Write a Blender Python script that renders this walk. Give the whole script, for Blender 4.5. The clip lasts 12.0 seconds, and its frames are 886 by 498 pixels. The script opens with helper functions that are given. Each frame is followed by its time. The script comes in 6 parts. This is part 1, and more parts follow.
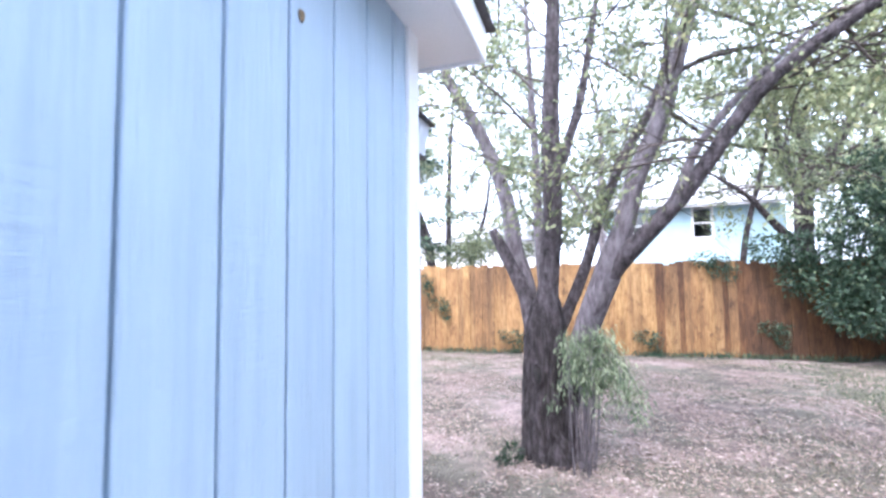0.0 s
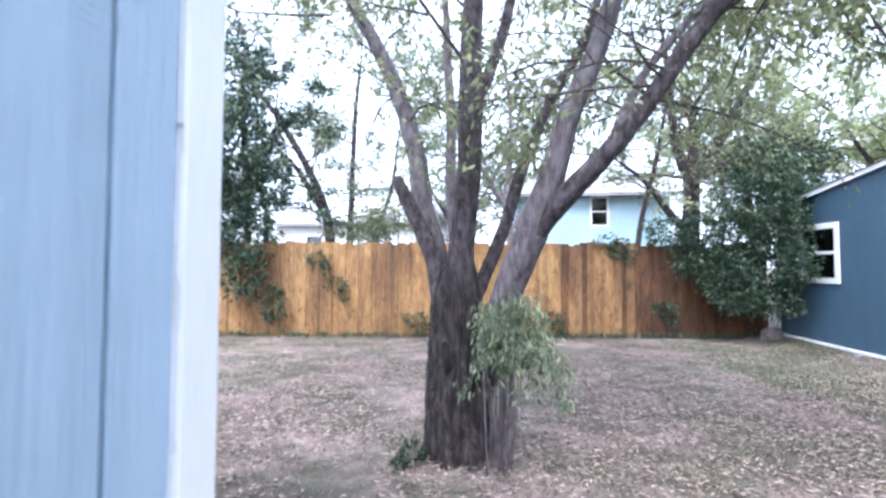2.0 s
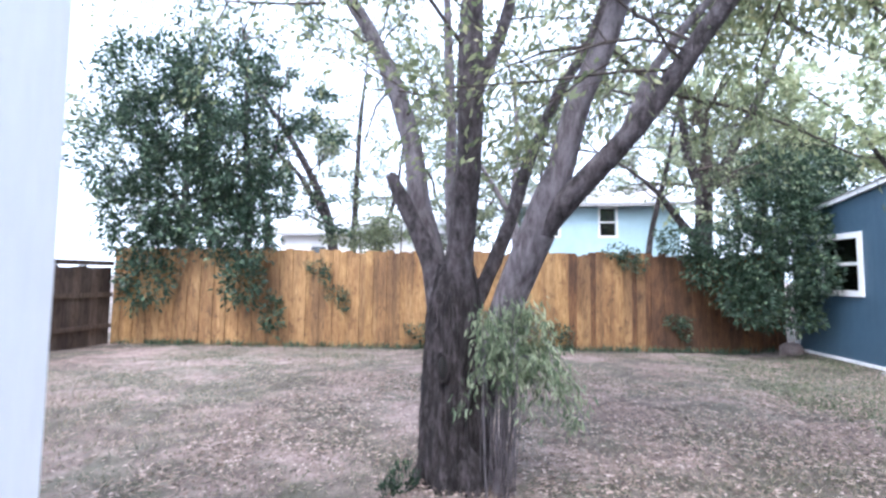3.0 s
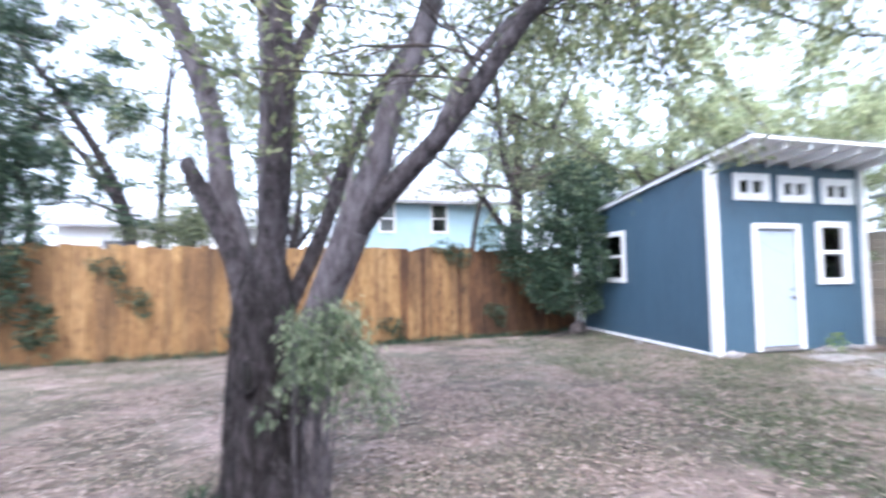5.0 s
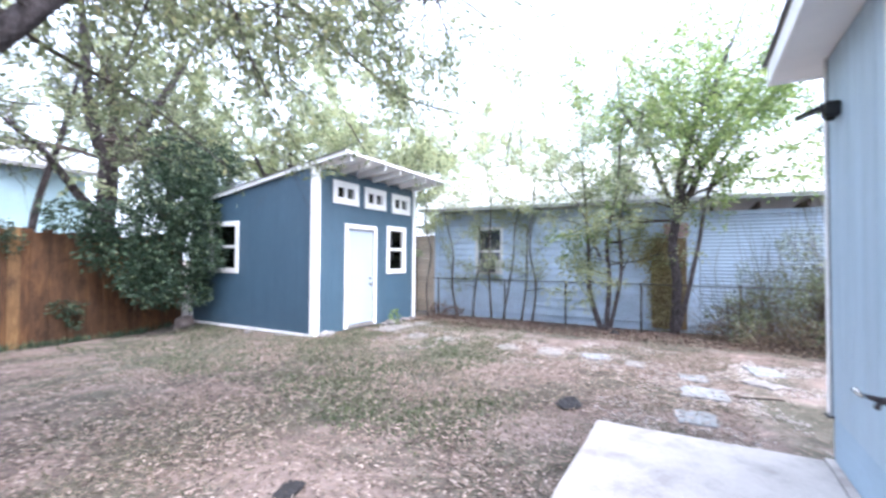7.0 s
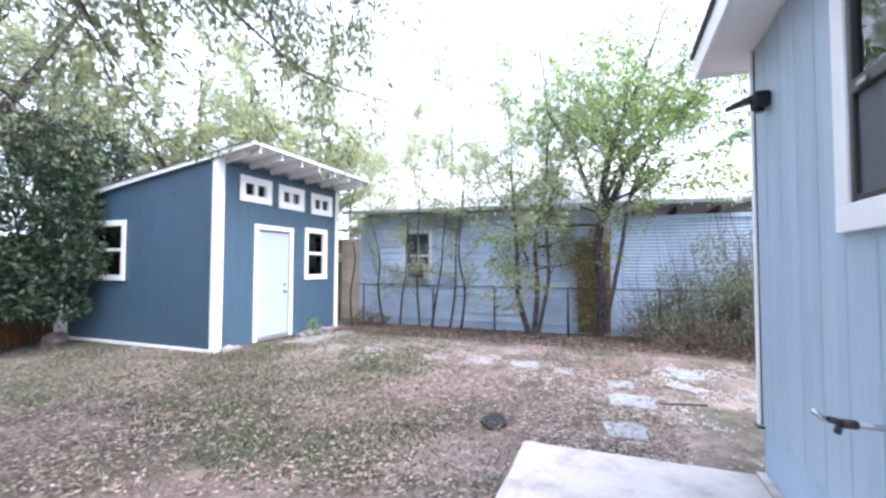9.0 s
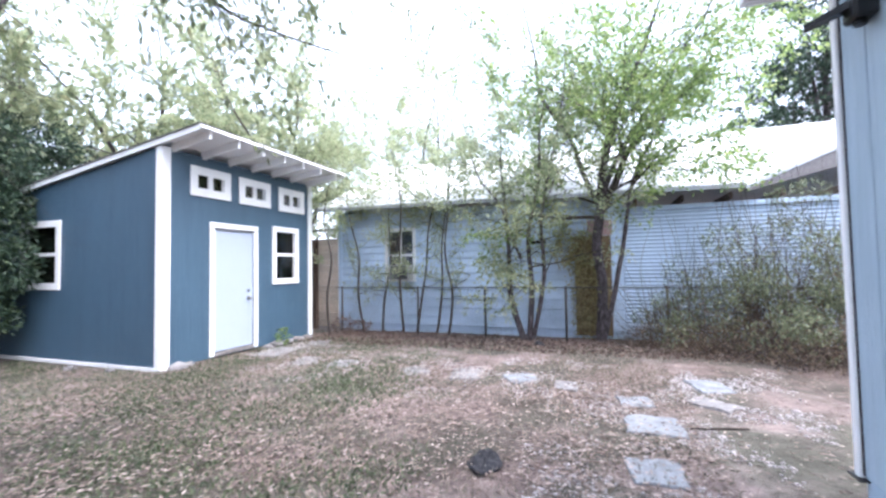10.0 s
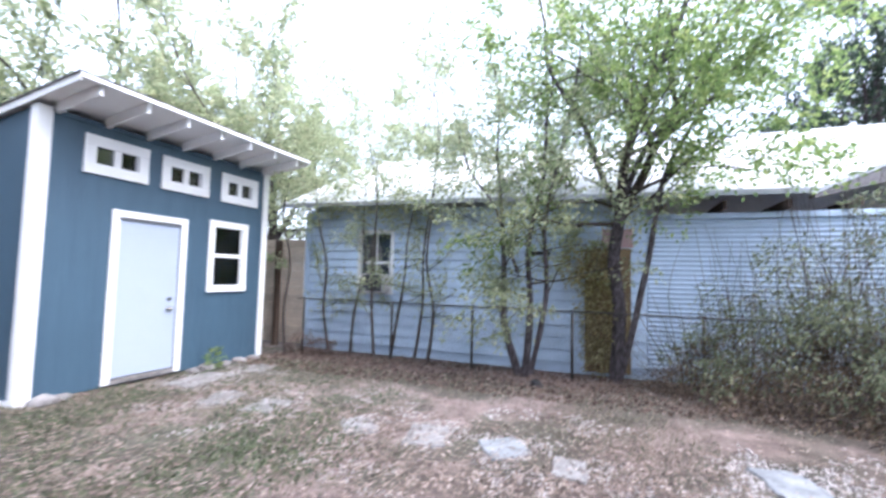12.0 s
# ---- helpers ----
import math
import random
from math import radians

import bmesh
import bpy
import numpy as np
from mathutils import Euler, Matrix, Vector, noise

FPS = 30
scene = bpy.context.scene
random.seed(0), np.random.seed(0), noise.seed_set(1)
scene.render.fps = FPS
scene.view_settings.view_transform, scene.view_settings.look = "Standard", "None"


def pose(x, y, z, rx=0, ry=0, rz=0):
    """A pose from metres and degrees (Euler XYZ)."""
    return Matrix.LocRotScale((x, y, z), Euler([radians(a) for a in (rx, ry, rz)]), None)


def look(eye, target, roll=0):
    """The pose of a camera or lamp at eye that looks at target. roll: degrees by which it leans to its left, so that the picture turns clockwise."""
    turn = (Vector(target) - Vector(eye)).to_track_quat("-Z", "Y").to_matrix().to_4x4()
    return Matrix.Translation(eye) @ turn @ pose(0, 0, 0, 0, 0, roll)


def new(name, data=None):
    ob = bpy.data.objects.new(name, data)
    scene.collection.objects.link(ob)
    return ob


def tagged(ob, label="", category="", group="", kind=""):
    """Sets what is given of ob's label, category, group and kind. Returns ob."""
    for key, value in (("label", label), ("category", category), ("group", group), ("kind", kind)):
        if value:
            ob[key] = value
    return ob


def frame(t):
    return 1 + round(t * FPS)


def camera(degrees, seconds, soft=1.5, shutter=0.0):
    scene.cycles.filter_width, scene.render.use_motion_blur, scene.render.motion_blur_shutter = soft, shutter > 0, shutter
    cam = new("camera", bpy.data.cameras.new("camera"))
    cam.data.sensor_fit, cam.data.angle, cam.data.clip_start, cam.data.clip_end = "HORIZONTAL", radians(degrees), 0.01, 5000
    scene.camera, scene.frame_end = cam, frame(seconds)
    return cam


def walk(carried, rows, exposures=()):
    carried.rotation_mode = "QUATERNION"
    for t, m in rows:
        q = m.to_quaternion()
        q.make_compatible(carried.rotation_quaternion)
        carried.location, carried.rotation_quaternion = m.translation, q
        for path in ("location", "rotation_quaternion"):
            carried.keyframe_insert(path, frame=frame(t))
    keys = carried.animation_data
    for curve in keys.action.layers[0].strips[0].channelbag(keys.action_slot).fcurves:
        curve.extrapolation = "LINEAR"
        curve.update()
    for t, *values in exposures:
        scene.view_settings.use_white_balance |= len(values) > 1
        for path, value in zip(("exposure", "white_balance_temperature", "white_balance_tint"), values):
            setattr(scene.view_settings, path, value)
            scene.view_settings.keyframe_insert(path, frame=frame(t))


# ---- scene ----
# ---------------------------------------------------------------- camera
cam = camera(90.7, 12.0, soft=2.6, shutter=0.5)
PATH = [
    (0, (0.527, 0.693, 1.671), (-0.098, 2.589, 1.795), -0.8),
    (0.5, (0.42, 0.928, 1.663), (-0.133, 2.849, 1.732), -0.6),
    (1, (0.347, 1.117, 1.642), (0.028, 3.092, 1.63), -1.1),
    (1.5, (0.345, 1.373, 1.537), (0.02, 3.343, 1.639), -1.1),
    (2, (0.382, 1.565, 1.426), (0.171, 3.553, 1.499), 0.2),
    (2.5, (0.369, 1.754, 1.355), (0.152, 3.737, 1.494), 1.3),
    (2.7, (0.386, 1.798, 1.357), (0.144, 3.78, 1.486), 0.7),
    (4.3, (0.521, 1.905, 1.404), (0.337, 3.893, 1.537), -1.1),
    (4.5, (0.525, 1.906, 1.397), (0.443, 3.901, 1.507), -1.7),
    (5, (0.582, 1.895, 1.39), (1.056, 3.835, 1.493), -0.6),
    (5.5, (0.628, 1.878, 1.399), (1.535, 3.658, 1.487), 0.6),
    (6, (0.582, 1.815, 1.453), (1.896, 3.321, 1.528), 0.7),
    (6.5, (0.607, 1.689, 1.458), (2.208, 2.886, 1.51), 0.4),
    (7, (0.668, 1.638, 1.422), (2.401, 2.635, 1.472), 0.4),
    (7.2, (0.604, 1.583, 1.404), (2.374, 2.512, 1.454), 0.2),
    (8.8, (1.095, 1.686, 1.408), (2.944, 2.439, 1.53), 0.0),
    (9, (1.203, 1.712, 1.397), (3.065, 2.439, 1.475), 0.2),
    (9.5, (1.608, 1.845, 1.37), (3.476, 2.554, 1.456), 0.4),
    (10, (2.08, 1.909, 1.36), (3.956, 2.598, 1.445), -1.0),
    (10.5, (2.5, 1.933, 1.4), (4.343, 2.706, 1.489), 1.7),
    (11, (2.94, 2.015, 1.403), (4.775, 2.807, 1.469), 0.5),
    (11.5, (3.341, 2.084, 1.403), (5.161, 2.911, 1.435), -0.3),
    (12, (3.742, 2.075, 1.423), (5.606, 2.789, 1.548), 1.4),
]
EXPOSURES = [(0.0, 3.92, 5300, 15), (1.0, 3.62, 5250, 13), (2.0, 3.47, 5220, 12), (2.5, 3.42, 5270, 12), (4.5, 3.4, 5280, 12), (5.5, 3.56, 5270, 13), (6.1, 3.66, 5350, 13), (6.7, 3.58, 5430, 13), (9.0, 3.36, 5460, 15), (10.5, 3.25, 5430, 14), (12.0, 3.18, 5400, 14)]
walk(cam, [(t, look(eye, target, roll)) for t, eye, target, roll in PATH], EXPOSURES)

# ---------------------------------------------------------------- world and light
SUN_FROM = Vector((-0.10, -0.55, 0.90)).normalized()
world = bpy.data.worlds.new("sky")
scene.world = world
world.use_nodes = True
wn = world.node_tree.nodes
wn.clear()
sky = wn.new("ShaderNodeTexSky")
sky.sky_type = "NISHITA"
sky.sun_disc = False
sky.sun_elevation = math.asin(SUN_FROM.z)
sky.sun_rotation = math.atan2(SUN_FROM.x, SUN_FROM.y)
sky.dust_density = 10.0
sky.air_density = 1.0
sky.ozone_density = 1.0
bg = wn.new("ShaderNodeBackground")
bg.inputs["Strength"].default_value = 0.15
wo = wn.new("ShaderNodeOutputWorld")
cloud = wn.new("ShaderNodeMix")          # thin bright overcast over the clear sky
cloud.data_type = "RGBA"
cloud.inputs[0].default_value = 0.78
cloud.inputs[7].default_value = (1.9, 1.92, 1.98, 1)
world.node_tree.links.new(sky.outputs[0], cloud.inputs[6])
world.node_tree.links.new(cloud.outputs[2], bg.inputs[0])
world.node_tree.links.new(bg.outputs[0], wo.inputs[0])

sun_data = bpy.data.lights.new("sun", "SUN")
sun_data.energy = 0.2
sun_data.angle = radians(30)
sun_data.color = (1.0, 0.94, 0.86)
sun = new("sun", sun_data)
sun.matrix_world = look(SUN_FROM * 40, (0, 0, 0))


# ---------------------------------------------------------------- materials
def shader(name):
    m = bpy.data.materials.new(name)
    m.use_nodes = True
    nt = m.node_tree
    b = nt.nodes["Principled BSDF"]
    return m, nt, b


def node(nt, kind, **values):
    n = nt.nodes.new(kind)
    for k, v in values.items():
        n.inputs[k].default_value = v
    return n


def ramp(nt, fac, stops):
    r = nt.nodes.new("ShaderNodeValToRGB")
    el = r.color_ramp.elements
    while len(el) < len(stops):
        el.new(0.5)
    for e, (pos, col) in zip(el, stops):
        e.position = pos
        e.color = (*col, 1)
    nt.links.new(fac, r.inputs[0])
    return r.outputs[0]


def coords(nt, scale=(1, 1, 1)):
    tc = nt.nodes.new("ShaderNodeTexCoord")
    mp = nt.nodes.new("ShaderNodeMapping")
    mp.inputs["Scale"].default_value = scale
    nt.links.new(tc.outputs["Object"], mp.inputs[0])
    return mp.outputs[0]


def noise_tex(nt, vec, scale, detail=6.0, rough=0.6):
    n = node(nt, "ShaderNodeTexNoise", Scale=scale, Detail=detail, Roughness=rough)
    nt.links.new(vec, n.inputs["Vector"])
    return n.outputs["Fac"]


def mix_rgb(nt, fac, a, b, mode="MIX"):
    m = nt.nodes.new("ShaderNodeMix")
    m.data_type = "RGBA"
    m.blend_type = mode
    if isinstance(fac, float):
        m.inputs[0].default_value = fac
    else:
        nt.links.new(fac, m.inputs[0])
    for sock, v in ((m.inputs[6], a), (m.inputs[7], b)):
        if isinstance(v, tuple):
            sock.default_value = (*v, 1)
        else:
            nt.links.new(v, sock)
    return m.outputs[2]


def bump(nt, b, height, strength=0.3, distance=0.01):
    n = node(nt, "ShaderNodeBump", Strength=strength, Distance=distance)
    nt.links.new(height, n.inputs["Height"])
    nt.links.new(n.outputs[0], b.inputs["Normal"])


def painted(name, col, rough=0.6, grain=(9, 9, 1.2), amount=0.12, relief=0.25, dirt=0.25, vary=0.05):
    """Painted wood: faint grain along z, blotches and a little piece-to-piece change."""
    m, nt, b = shader(name)
    g = noise_tex(nt, coords(nt, grain), 9.0, 8.0)
    blot = noise_tex(nt, coords(nt), 1.3, 5.0)
    dark = tuple(c * (1 - amount) for c in col)
    lite = tuple(min(1, c * (1 + amount)) for c in col)
    c1 = ramp(nt, g, [(0.3, dark), (0.7, lite)])
    stain = ramp(nt, blot, [(0.42, (1, 1, 1)), (0.75, (1 - dirt, 1 - dirt * 0.95, 1 - dirt * 0.9))])
    c2 = mix_rgb(nt, 1.0, c1, stain, "MULTIPLY")
    info = nt.nodes.new("ShaderNodeObjectInfo")
    piece = ramp(nt, info.outputs["Random"], [(0.0, (1 - vary,) * 3), (1.0, (1.0, 1.0, 1.0))])
    nt.links.new(mix_rgb(nt, 1.0, c2, piece, "MULTIPLY"), b.inputs["Base Color"])
    b.inputs["Roughness"].default_value = rough
    bump(nt, b, g, relief, 0.006)
    return m


def wood(name, stops, rough=0.8, grain=(14, 14, 0.7), relief=0.4, vary=0.35):
    """Bare planks: grain along z, knots, broad water stains and piece-to-piece change."""
    m, nt, b = shader(name)
    info = nt.nodes.new("ShaderNodeObjectInfo")
    geo = nt.nodes.new("ShaderNodeNewGeometry")

    def placed(scale):
        mp = nt.nodes.new("ShaderNodeMapping")
        mp.inputs["Scale"].default_value = scale
        nt.links.new(geo.outputs["Position"], mp.inputs["Vector"])
        return mp.outputs[0]
    g = noise_tex(nt, placed(grain), 4.0, 10.0, 0.65)
    c1 = ramp(nt, g, stops)
    stain = ramp(nt, noise_tex(nt, placed((1, 1, 0.45)), 1.0, 6.0, 0.62), [(0.36, (0.30, 0.24, 0.22)), (0.47, (0.66, 0.60, 0.55)), (0.58, (1, 1, 1)), (0.8, (1.0, 1.0, 0.97))])
    runs = ramp(nt, noise_tex(nt, placed((5, 5, 0.5)), 1.2, 5.0, 0.6), [(0.36, (0.45, 0.40, 0.36)), (0.52, (1, 1, 1))])
    knots = ramp(nt, noise_tex(nt, placed((1, 1, 0.55)), 9.0, 5.0, 0.7), [(0.34, (0.35, 0.30, 0.27)), (0.46, (1, 1, 1))])
    c2 = mix_rgb(nt, 0.6, mix_rgb(nt, 0.75, mix_rgb(nt, 0.75, c1, stain, "MULTIPLY"), knots, "MULTIPLY"), runs, "MULTIPLY")
    piece = ramp(nt, info.outputs["Random"], [(0.0, (1 - vary, 1 - vary, 1 - vary)), (0.6, (1, 0.98, 0.96)), (1.0, (1.0, 1.0, 0.9))])
    nt.links.new(mix_rgb(nt, 1.0, c2, piece, "MULTIPLY"), b.inputs["Base Color"])
    b.inputs["Roughness"].default_value = rough
    bump(nt, b, g, relief, 0.006)
    return m


def mottled(name, stops, scale=5.0, rough=0.9, relief=0.5, distance=0.02, stretch=(1, 1, 1), metal=0.0, fine=40.0):
    m, nt, b = shader(name)
    a = noise_tex(nt, coords(nt, stretch), scale, 8.0, 0.65)
    f = noise_tex(nt, coords(nt, stretch), fine, 4.0, 0.7)
    c = ramp(nt, a, stops)
    tone = ramp(nt, f, [(0.3, (0.72, 0.72, 0.72)), (0.7, (1, 1, 1))])
    nt.links.new(mix_rgb(nt, 1.0, c, tone, "MULTIPLY"), b.inputs["Base Color"])
    b.inputs["Roughness"].default_value = rough
    b.inputs["Metallic"].default_value = metal
    mx = nt.nodes.new("ShaderNodeMath")
    mx.operation = "ADD"
    nt.links.new(a, mx.inputs[0])
    nt.links.new(f, mx.inputs[1])
    bump(nt, b, mx.outputs[0], relief, distance)
    return m


def plain(name, col, rough=0.5, metal=0.0):
    m, nt, b = shader(name)
    f = noise_tex(nt, coords(nt), 25.0, 4.0)
    nt.links.new(ramp(nt, f, [(0.3, tuple(c * 0.85 for c in col)), (0.7, col)]), b.inputs["Base Color"])
    b.inputs["Roughness"].default_value = rough
    b.inputs["Metallic"].default_value = metal
    return m


def leafy(name, stops, glow=0.45, rough=0.55, shine=0.5):
    """Thin leaves: light shines through, every leaf has its own shade."""
    m, nt, b = shader(name)
    geo = nt.nodes.new("ShaderNodeNewGeometry")
    col = ramp(nt, geo.outputs["Random Per Island"], stops)
    nt.links.new(col, b.inputs["Base Color"])
    b.inputs["Roughness"].default_value = rough
    b.inputs["Specular IOR Level"].default_value = shine
    tr = nt.nodes.new("ShaderNodeBsdfTranslucent")
    nt.links.new(col, tr.inputs["Color"])
    mx = nt.nodes.new("ShaderNodeMixShader")
    mx.inputs[0].default_value = glow
    out = nt.nodes["Material Output"]
    nt.links.new(b.outputs[0], mx.inputs[1])
    nt.links.new(tr.outputs[0], mx.inputs[2])
    nt.links.new(mx.outputs[0], out.inputs["Surface"])
    return m


def glass(name):
    m, nt, b = shader(name)
    nt.nodes.remove(b)
    fr = node(nt, "ShaderNodeFresnel", IOR=1.8)
    tp = node(nt, "ShaderNodeBsdfTransparent", Color=(0.8, 0.84, 0.86, 1))
    gl = node(nt, "ShaderNodeBsdfGlossy", Roughness=0.02)
    mx = nt.nodes.new("ShaderNodeMixShader")
    nt.links.new(fr.outputs[0], mx.inputs[0])
    nt.links.new(tp.outputs[0], mx.inputs[1])
    nt.links.new(gl.outputs[0], mx.inputs[2])
    nt.links.new(mx.outputs[0], nt.nodes["Material Output"].inputs["Surface"])
    return m


def embossed(name, col, deep=0.9, ripple=0.75):
    """Painted plywood siding: pressed wood grain, curled ripples in patches, dust runs."""
    m, nt, b = shader(name)
    g = noise_tex(nt, coords(nt, (12, 12, 0.9)), 7.0, 8.0, 0.6)
    rip = noise_tex(nt, coords(nt, (3.2, 3.2, 15)), 3.0, 5.0, 0.6)
    where = ramp(nt, noise_tex(nt, coords(nt, (1.6, 1.6, 0.6)), 2.6, 3.0), [(0.44, (0, 0, 0)), (0.62, (1, 1, 1))])
    h = mix_rgb(nt, ripple, g, mix_rgb(nt, 1.0, rip, where, "MULTIPLY"), "ADD")
    tone = ramp(nt, noise_tex(nt, coords(nt), 1.1, 5.0), [(0.35, tuple(q * 0.90 for q in col)), (0.7, col)])
    runs = ramp(nt, noise_tex(nt, coords(nt, (7, 7, 0.35)), 2.0, 6.0, 0.65), [(0.32, (0.86, 0.87, 0.88)), (0.55, (1, 1, 1))])
    info = nt.nodes.new("ShaderNodeObjectInfo")
    piece = ramp(nt, info.outputs["Random"], [(0.0, (0.94,) * 3), (1.0, (1.0,) * 3)])
    nt.links.new(mix_rgb(nt, 1.0, mix_rgb(nt, 1.0, tone, runs, "MULTIPLY"), piece, "MULTIPLY"), b.inputs["Base Color"])
    b.inputs["Roughness"].default_value = 0.5
    bump(nt, b, h, deep, 0.012)
    return m


HOUSE_BLUE = embossed("house_paint", (0.445, 0.56, 0.665), 0.6)
FOUND_BLUE = painted("foundation_paint", (0.40, 0.52, 0.64), 0.7, grain=(3, 3, 3), amount=0.06, dirt=0.15)
SHED_BLUE = embossed("shed_paint", (0.060, 0.110, 0.160), 0.7, 0.4)
WHITE = painted("white_paint", (0.86, 0.86, 0.86), 0.5, amount=0.03, dirt=0.10, relief=0.12)
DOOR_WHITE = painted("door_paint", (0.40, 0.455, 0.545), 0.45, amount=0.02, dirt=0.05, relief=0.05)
NB_BLUE = painted("neighbour_paint", (0.60, 0.72, 0.86), 0.7, grain=(9, 1.2, 9), amount=0.10, dirt=0.30, vary=0.12)
FAR_BLUE = painted("far_paint", (0.43, 0.59, 0.67), 0.7, grain=(1, 9, 9), amount=0.05, dirt=0.15)
FENCE = wood("cedar_planks", [(0.28, (0.165, 0.086, 0.030)), (0.5, (0.29, 0.170, 0.066)), (0.72, (0.42, 0.275, 0.125))], grain=(10, 10, 1.1), vary=0.2)
OLD_FENCE = wood("weathered_planks", [(0.3, (0.07, 0.048, 0.036)), (0.7, (0.19, 0.135, 0.10))])
# Darker cedar: water stains, plus the shrub's shade put into the colour.
STAINED_SHADY_FENCE = wood("stained_shady_cedar", [(0.28, (0.055, 0.024, 0.009)), (0.5, (0.125, 0.060, 0.020)), (0.72, (0.215, 0.112, 0.040))], grain=(10, 10, 1.1), vary=0.3)
GREY_FENCE = painted("pale_planks", (0.66, 0.55, 0.43), 0.85, grain=(1, 1.2, 9), amount=0.25, relief=0.3, dirt=0.35, vary=0.3)
BARK = mottled("bark", [(0.36, (0.014, 0.010, 0.010)), (0.5, (0.056, 0.043, 0.044)), (0.66, (0.165, 0.137, 0.145))], 7.0, 0.95, 1.0, 0.10, (3, 3, 0.9), fine=30)
BARK_LIMB = mottled("limb_bark", [(0.34, (0.032, 0.025, 0.026)), (0.5, (0.105, 0.086, 0.090)), (0.68, (0.22, 0.19, 0.202))], 7.0, 0.95, 1.0, 0.06, (3, 3, 1.4), fine=30)
BARK_PALE = mottled("pale_bark", [(0.3, (0.060, 0.048, 0.050)), (0.48, (0.165, 0.142, 0.150)), (0.7, (0.30, 0.27, 0.285))], 8.0, 0.95, 0.9, 0.03, (3, 3, 0.9), fine=40)
TWIG = mottled("twig_bark", [(0.3, (0.035, 0.027, 0.024)), (0.7, (0.12, 0.095, 0.080))], 10.0, 0.95, 0.4)
HEART = mottled("torn_wood", [(0.3, (0.10, 0.055, 0.035)), (0.7, (0.30, 0.19, 0.13))], 12.0, 0.95, 0.8, 0.02, (4, 4, 0.6))
CAVITY = plain("tree_hollow", (0.012, 0.010, 0.009), 1.0)
CONCRETE = mottled("concrete", [(0.32, (0.36, 0.32, 0.295)), (0.48, (0.53, 0.485, 0.455)), (0.72, (0.65, 0.60, 0.565))], 3.0, 0.9, 0.25, 0.004, fine=90)
STONE = mottled("limestone", [(0.3, (0.15, 0.14, 0.135)), (0.55, (0.27, 0.255, 0.25)), (0.8, (0.40, 0.385, 0.375))], 6.0, 0.9, 0.5, 0.01)
BLUESTONE = mottled("bluestone", [(0.3, (0.15, 0.155, 0.165)), (0.5, (0.235, 0.245, 0.26)), (0.75, (0.33, 0.34, 0.355))], 7.0, 0.9, 0.4, 0.008)
GRAVEL = mottled("gravel", [(0.3, (0.34, 0.305, 0.29)), (0.7, (0.62, 0.575, 0.555))], 20.0, 0.95, 0.4)
ROCK = mottled("rock", [(0.3, (0.18, 0.14, 0.13)), (0.7, (0.40, 0.33, 0.31))], 7.0, 0.9, 0.8, 0.03)
SHINGLE = mottled("roof_shingles", [(0.3, (0.09, 0.085, 0.085)), (0.7, (0.18, 0.17, 0.17))], 12.0, 0.95, 0.5)
PALE_ROOF = mottled("pale_shingles", [(0.3, (0.26, 0.26, 0.265)), (0.7, (0.40, 0.40, 0.41))], 12.0, 0.95, 0.5)
TIN = mottled("white_tin", [(0.3, (0.66, 0.66, 0.66)), (0.7, (0.82, 0.82, 0.82))], 3.0, 0.45, 0.1, metal=0.0)
BLACK = plain("black_metal", (0.012, 0.012, 0.013), 0.4, 0.3)
STEEL = plain("galvanised_steel", (0.42, 0.43, 0.44), 0.45, 0.85)
CHROME = plain("satin_nickel", (0.55, 0.53, 0.50), 0.25, 1.0)
BRONZE = plain("bronze_frame", (0.05, 0.042, 0.045), 0.45, 0.3)
DARK = plain("dark_interior", (0.03, 0.03, 0.032), 0.9)
RAIL = plain("dark_rail", (0.08, 0.075, 0.07), 0.6, 0.6)
SCREEN = plain("insect_screen", (0.10, 0.105, 0.115), 0.7)
# Pale tone that imitates sky reflected in the back window's upper pane.
PANE_SKY = plain("pane_sky_tone", (0.78, 0.80, 0.82), 0.7)
AC = plain("appliance_plastic", (0.62, 0.60, 0.56), 0.5)
PINK = plain("faded_board", (0.52, 0.36, 0.34), 0.8)
RUST = mottled("rusty_panel", [(0.3, (0.15, 0.095, 0.05)), (0.7, (0.32, 0.235, 0.13))], 5.0, 0.9, 0.5)
GLASS = glass("pane_glass")
FROST = plain("lamp_glass", (0.65, 0.70, 0.76), 0.25)
CLOTH = plain("dark_rag", (0.022, 0.021, 0.024), 0.9)

LEAF_MAIN = leafy("elm_leaves", [(0.0, (0.10, 0.125, 0.06)), (0.5, (0.20, 0.228, 0.12)), (0.88, (0.31, 0.335, 0.175)), (1.0, (0.41, 0.39, 0.19))], 0.55)
LEAF_DARK = leafy("evergreen_leaves", [(0.0, (0.018, 0.034, 0.022)), (0.6, (0.038, 0.066, 0.040)), (0.9, (0.085, 0.125, 0.075)), (1.0, (0.15, 0.19, 0.10))], 0.15, 0.45, 0.25)
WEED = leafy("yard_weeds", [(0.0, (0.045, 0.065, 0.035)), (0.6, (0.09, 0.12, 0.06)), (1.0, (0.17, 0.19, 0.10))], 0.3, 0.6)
LEAF_MID = leafy("mixed_leaves", [(0.0, (0.11, 0.13, 0.08)), (0.6, (0.19, 0.22, 0.13)), (1.0, (0.31, 0.33, 0.19))], 0.5)
LEAF_LIGHT = leafy("sapling_leaves", [(0.0, (0.25, 0.30, 0.17)), (0.6, (0.42, 0.46, 0.27)), (1.0, (0.60, 0.60, 0.38))], 0.6)
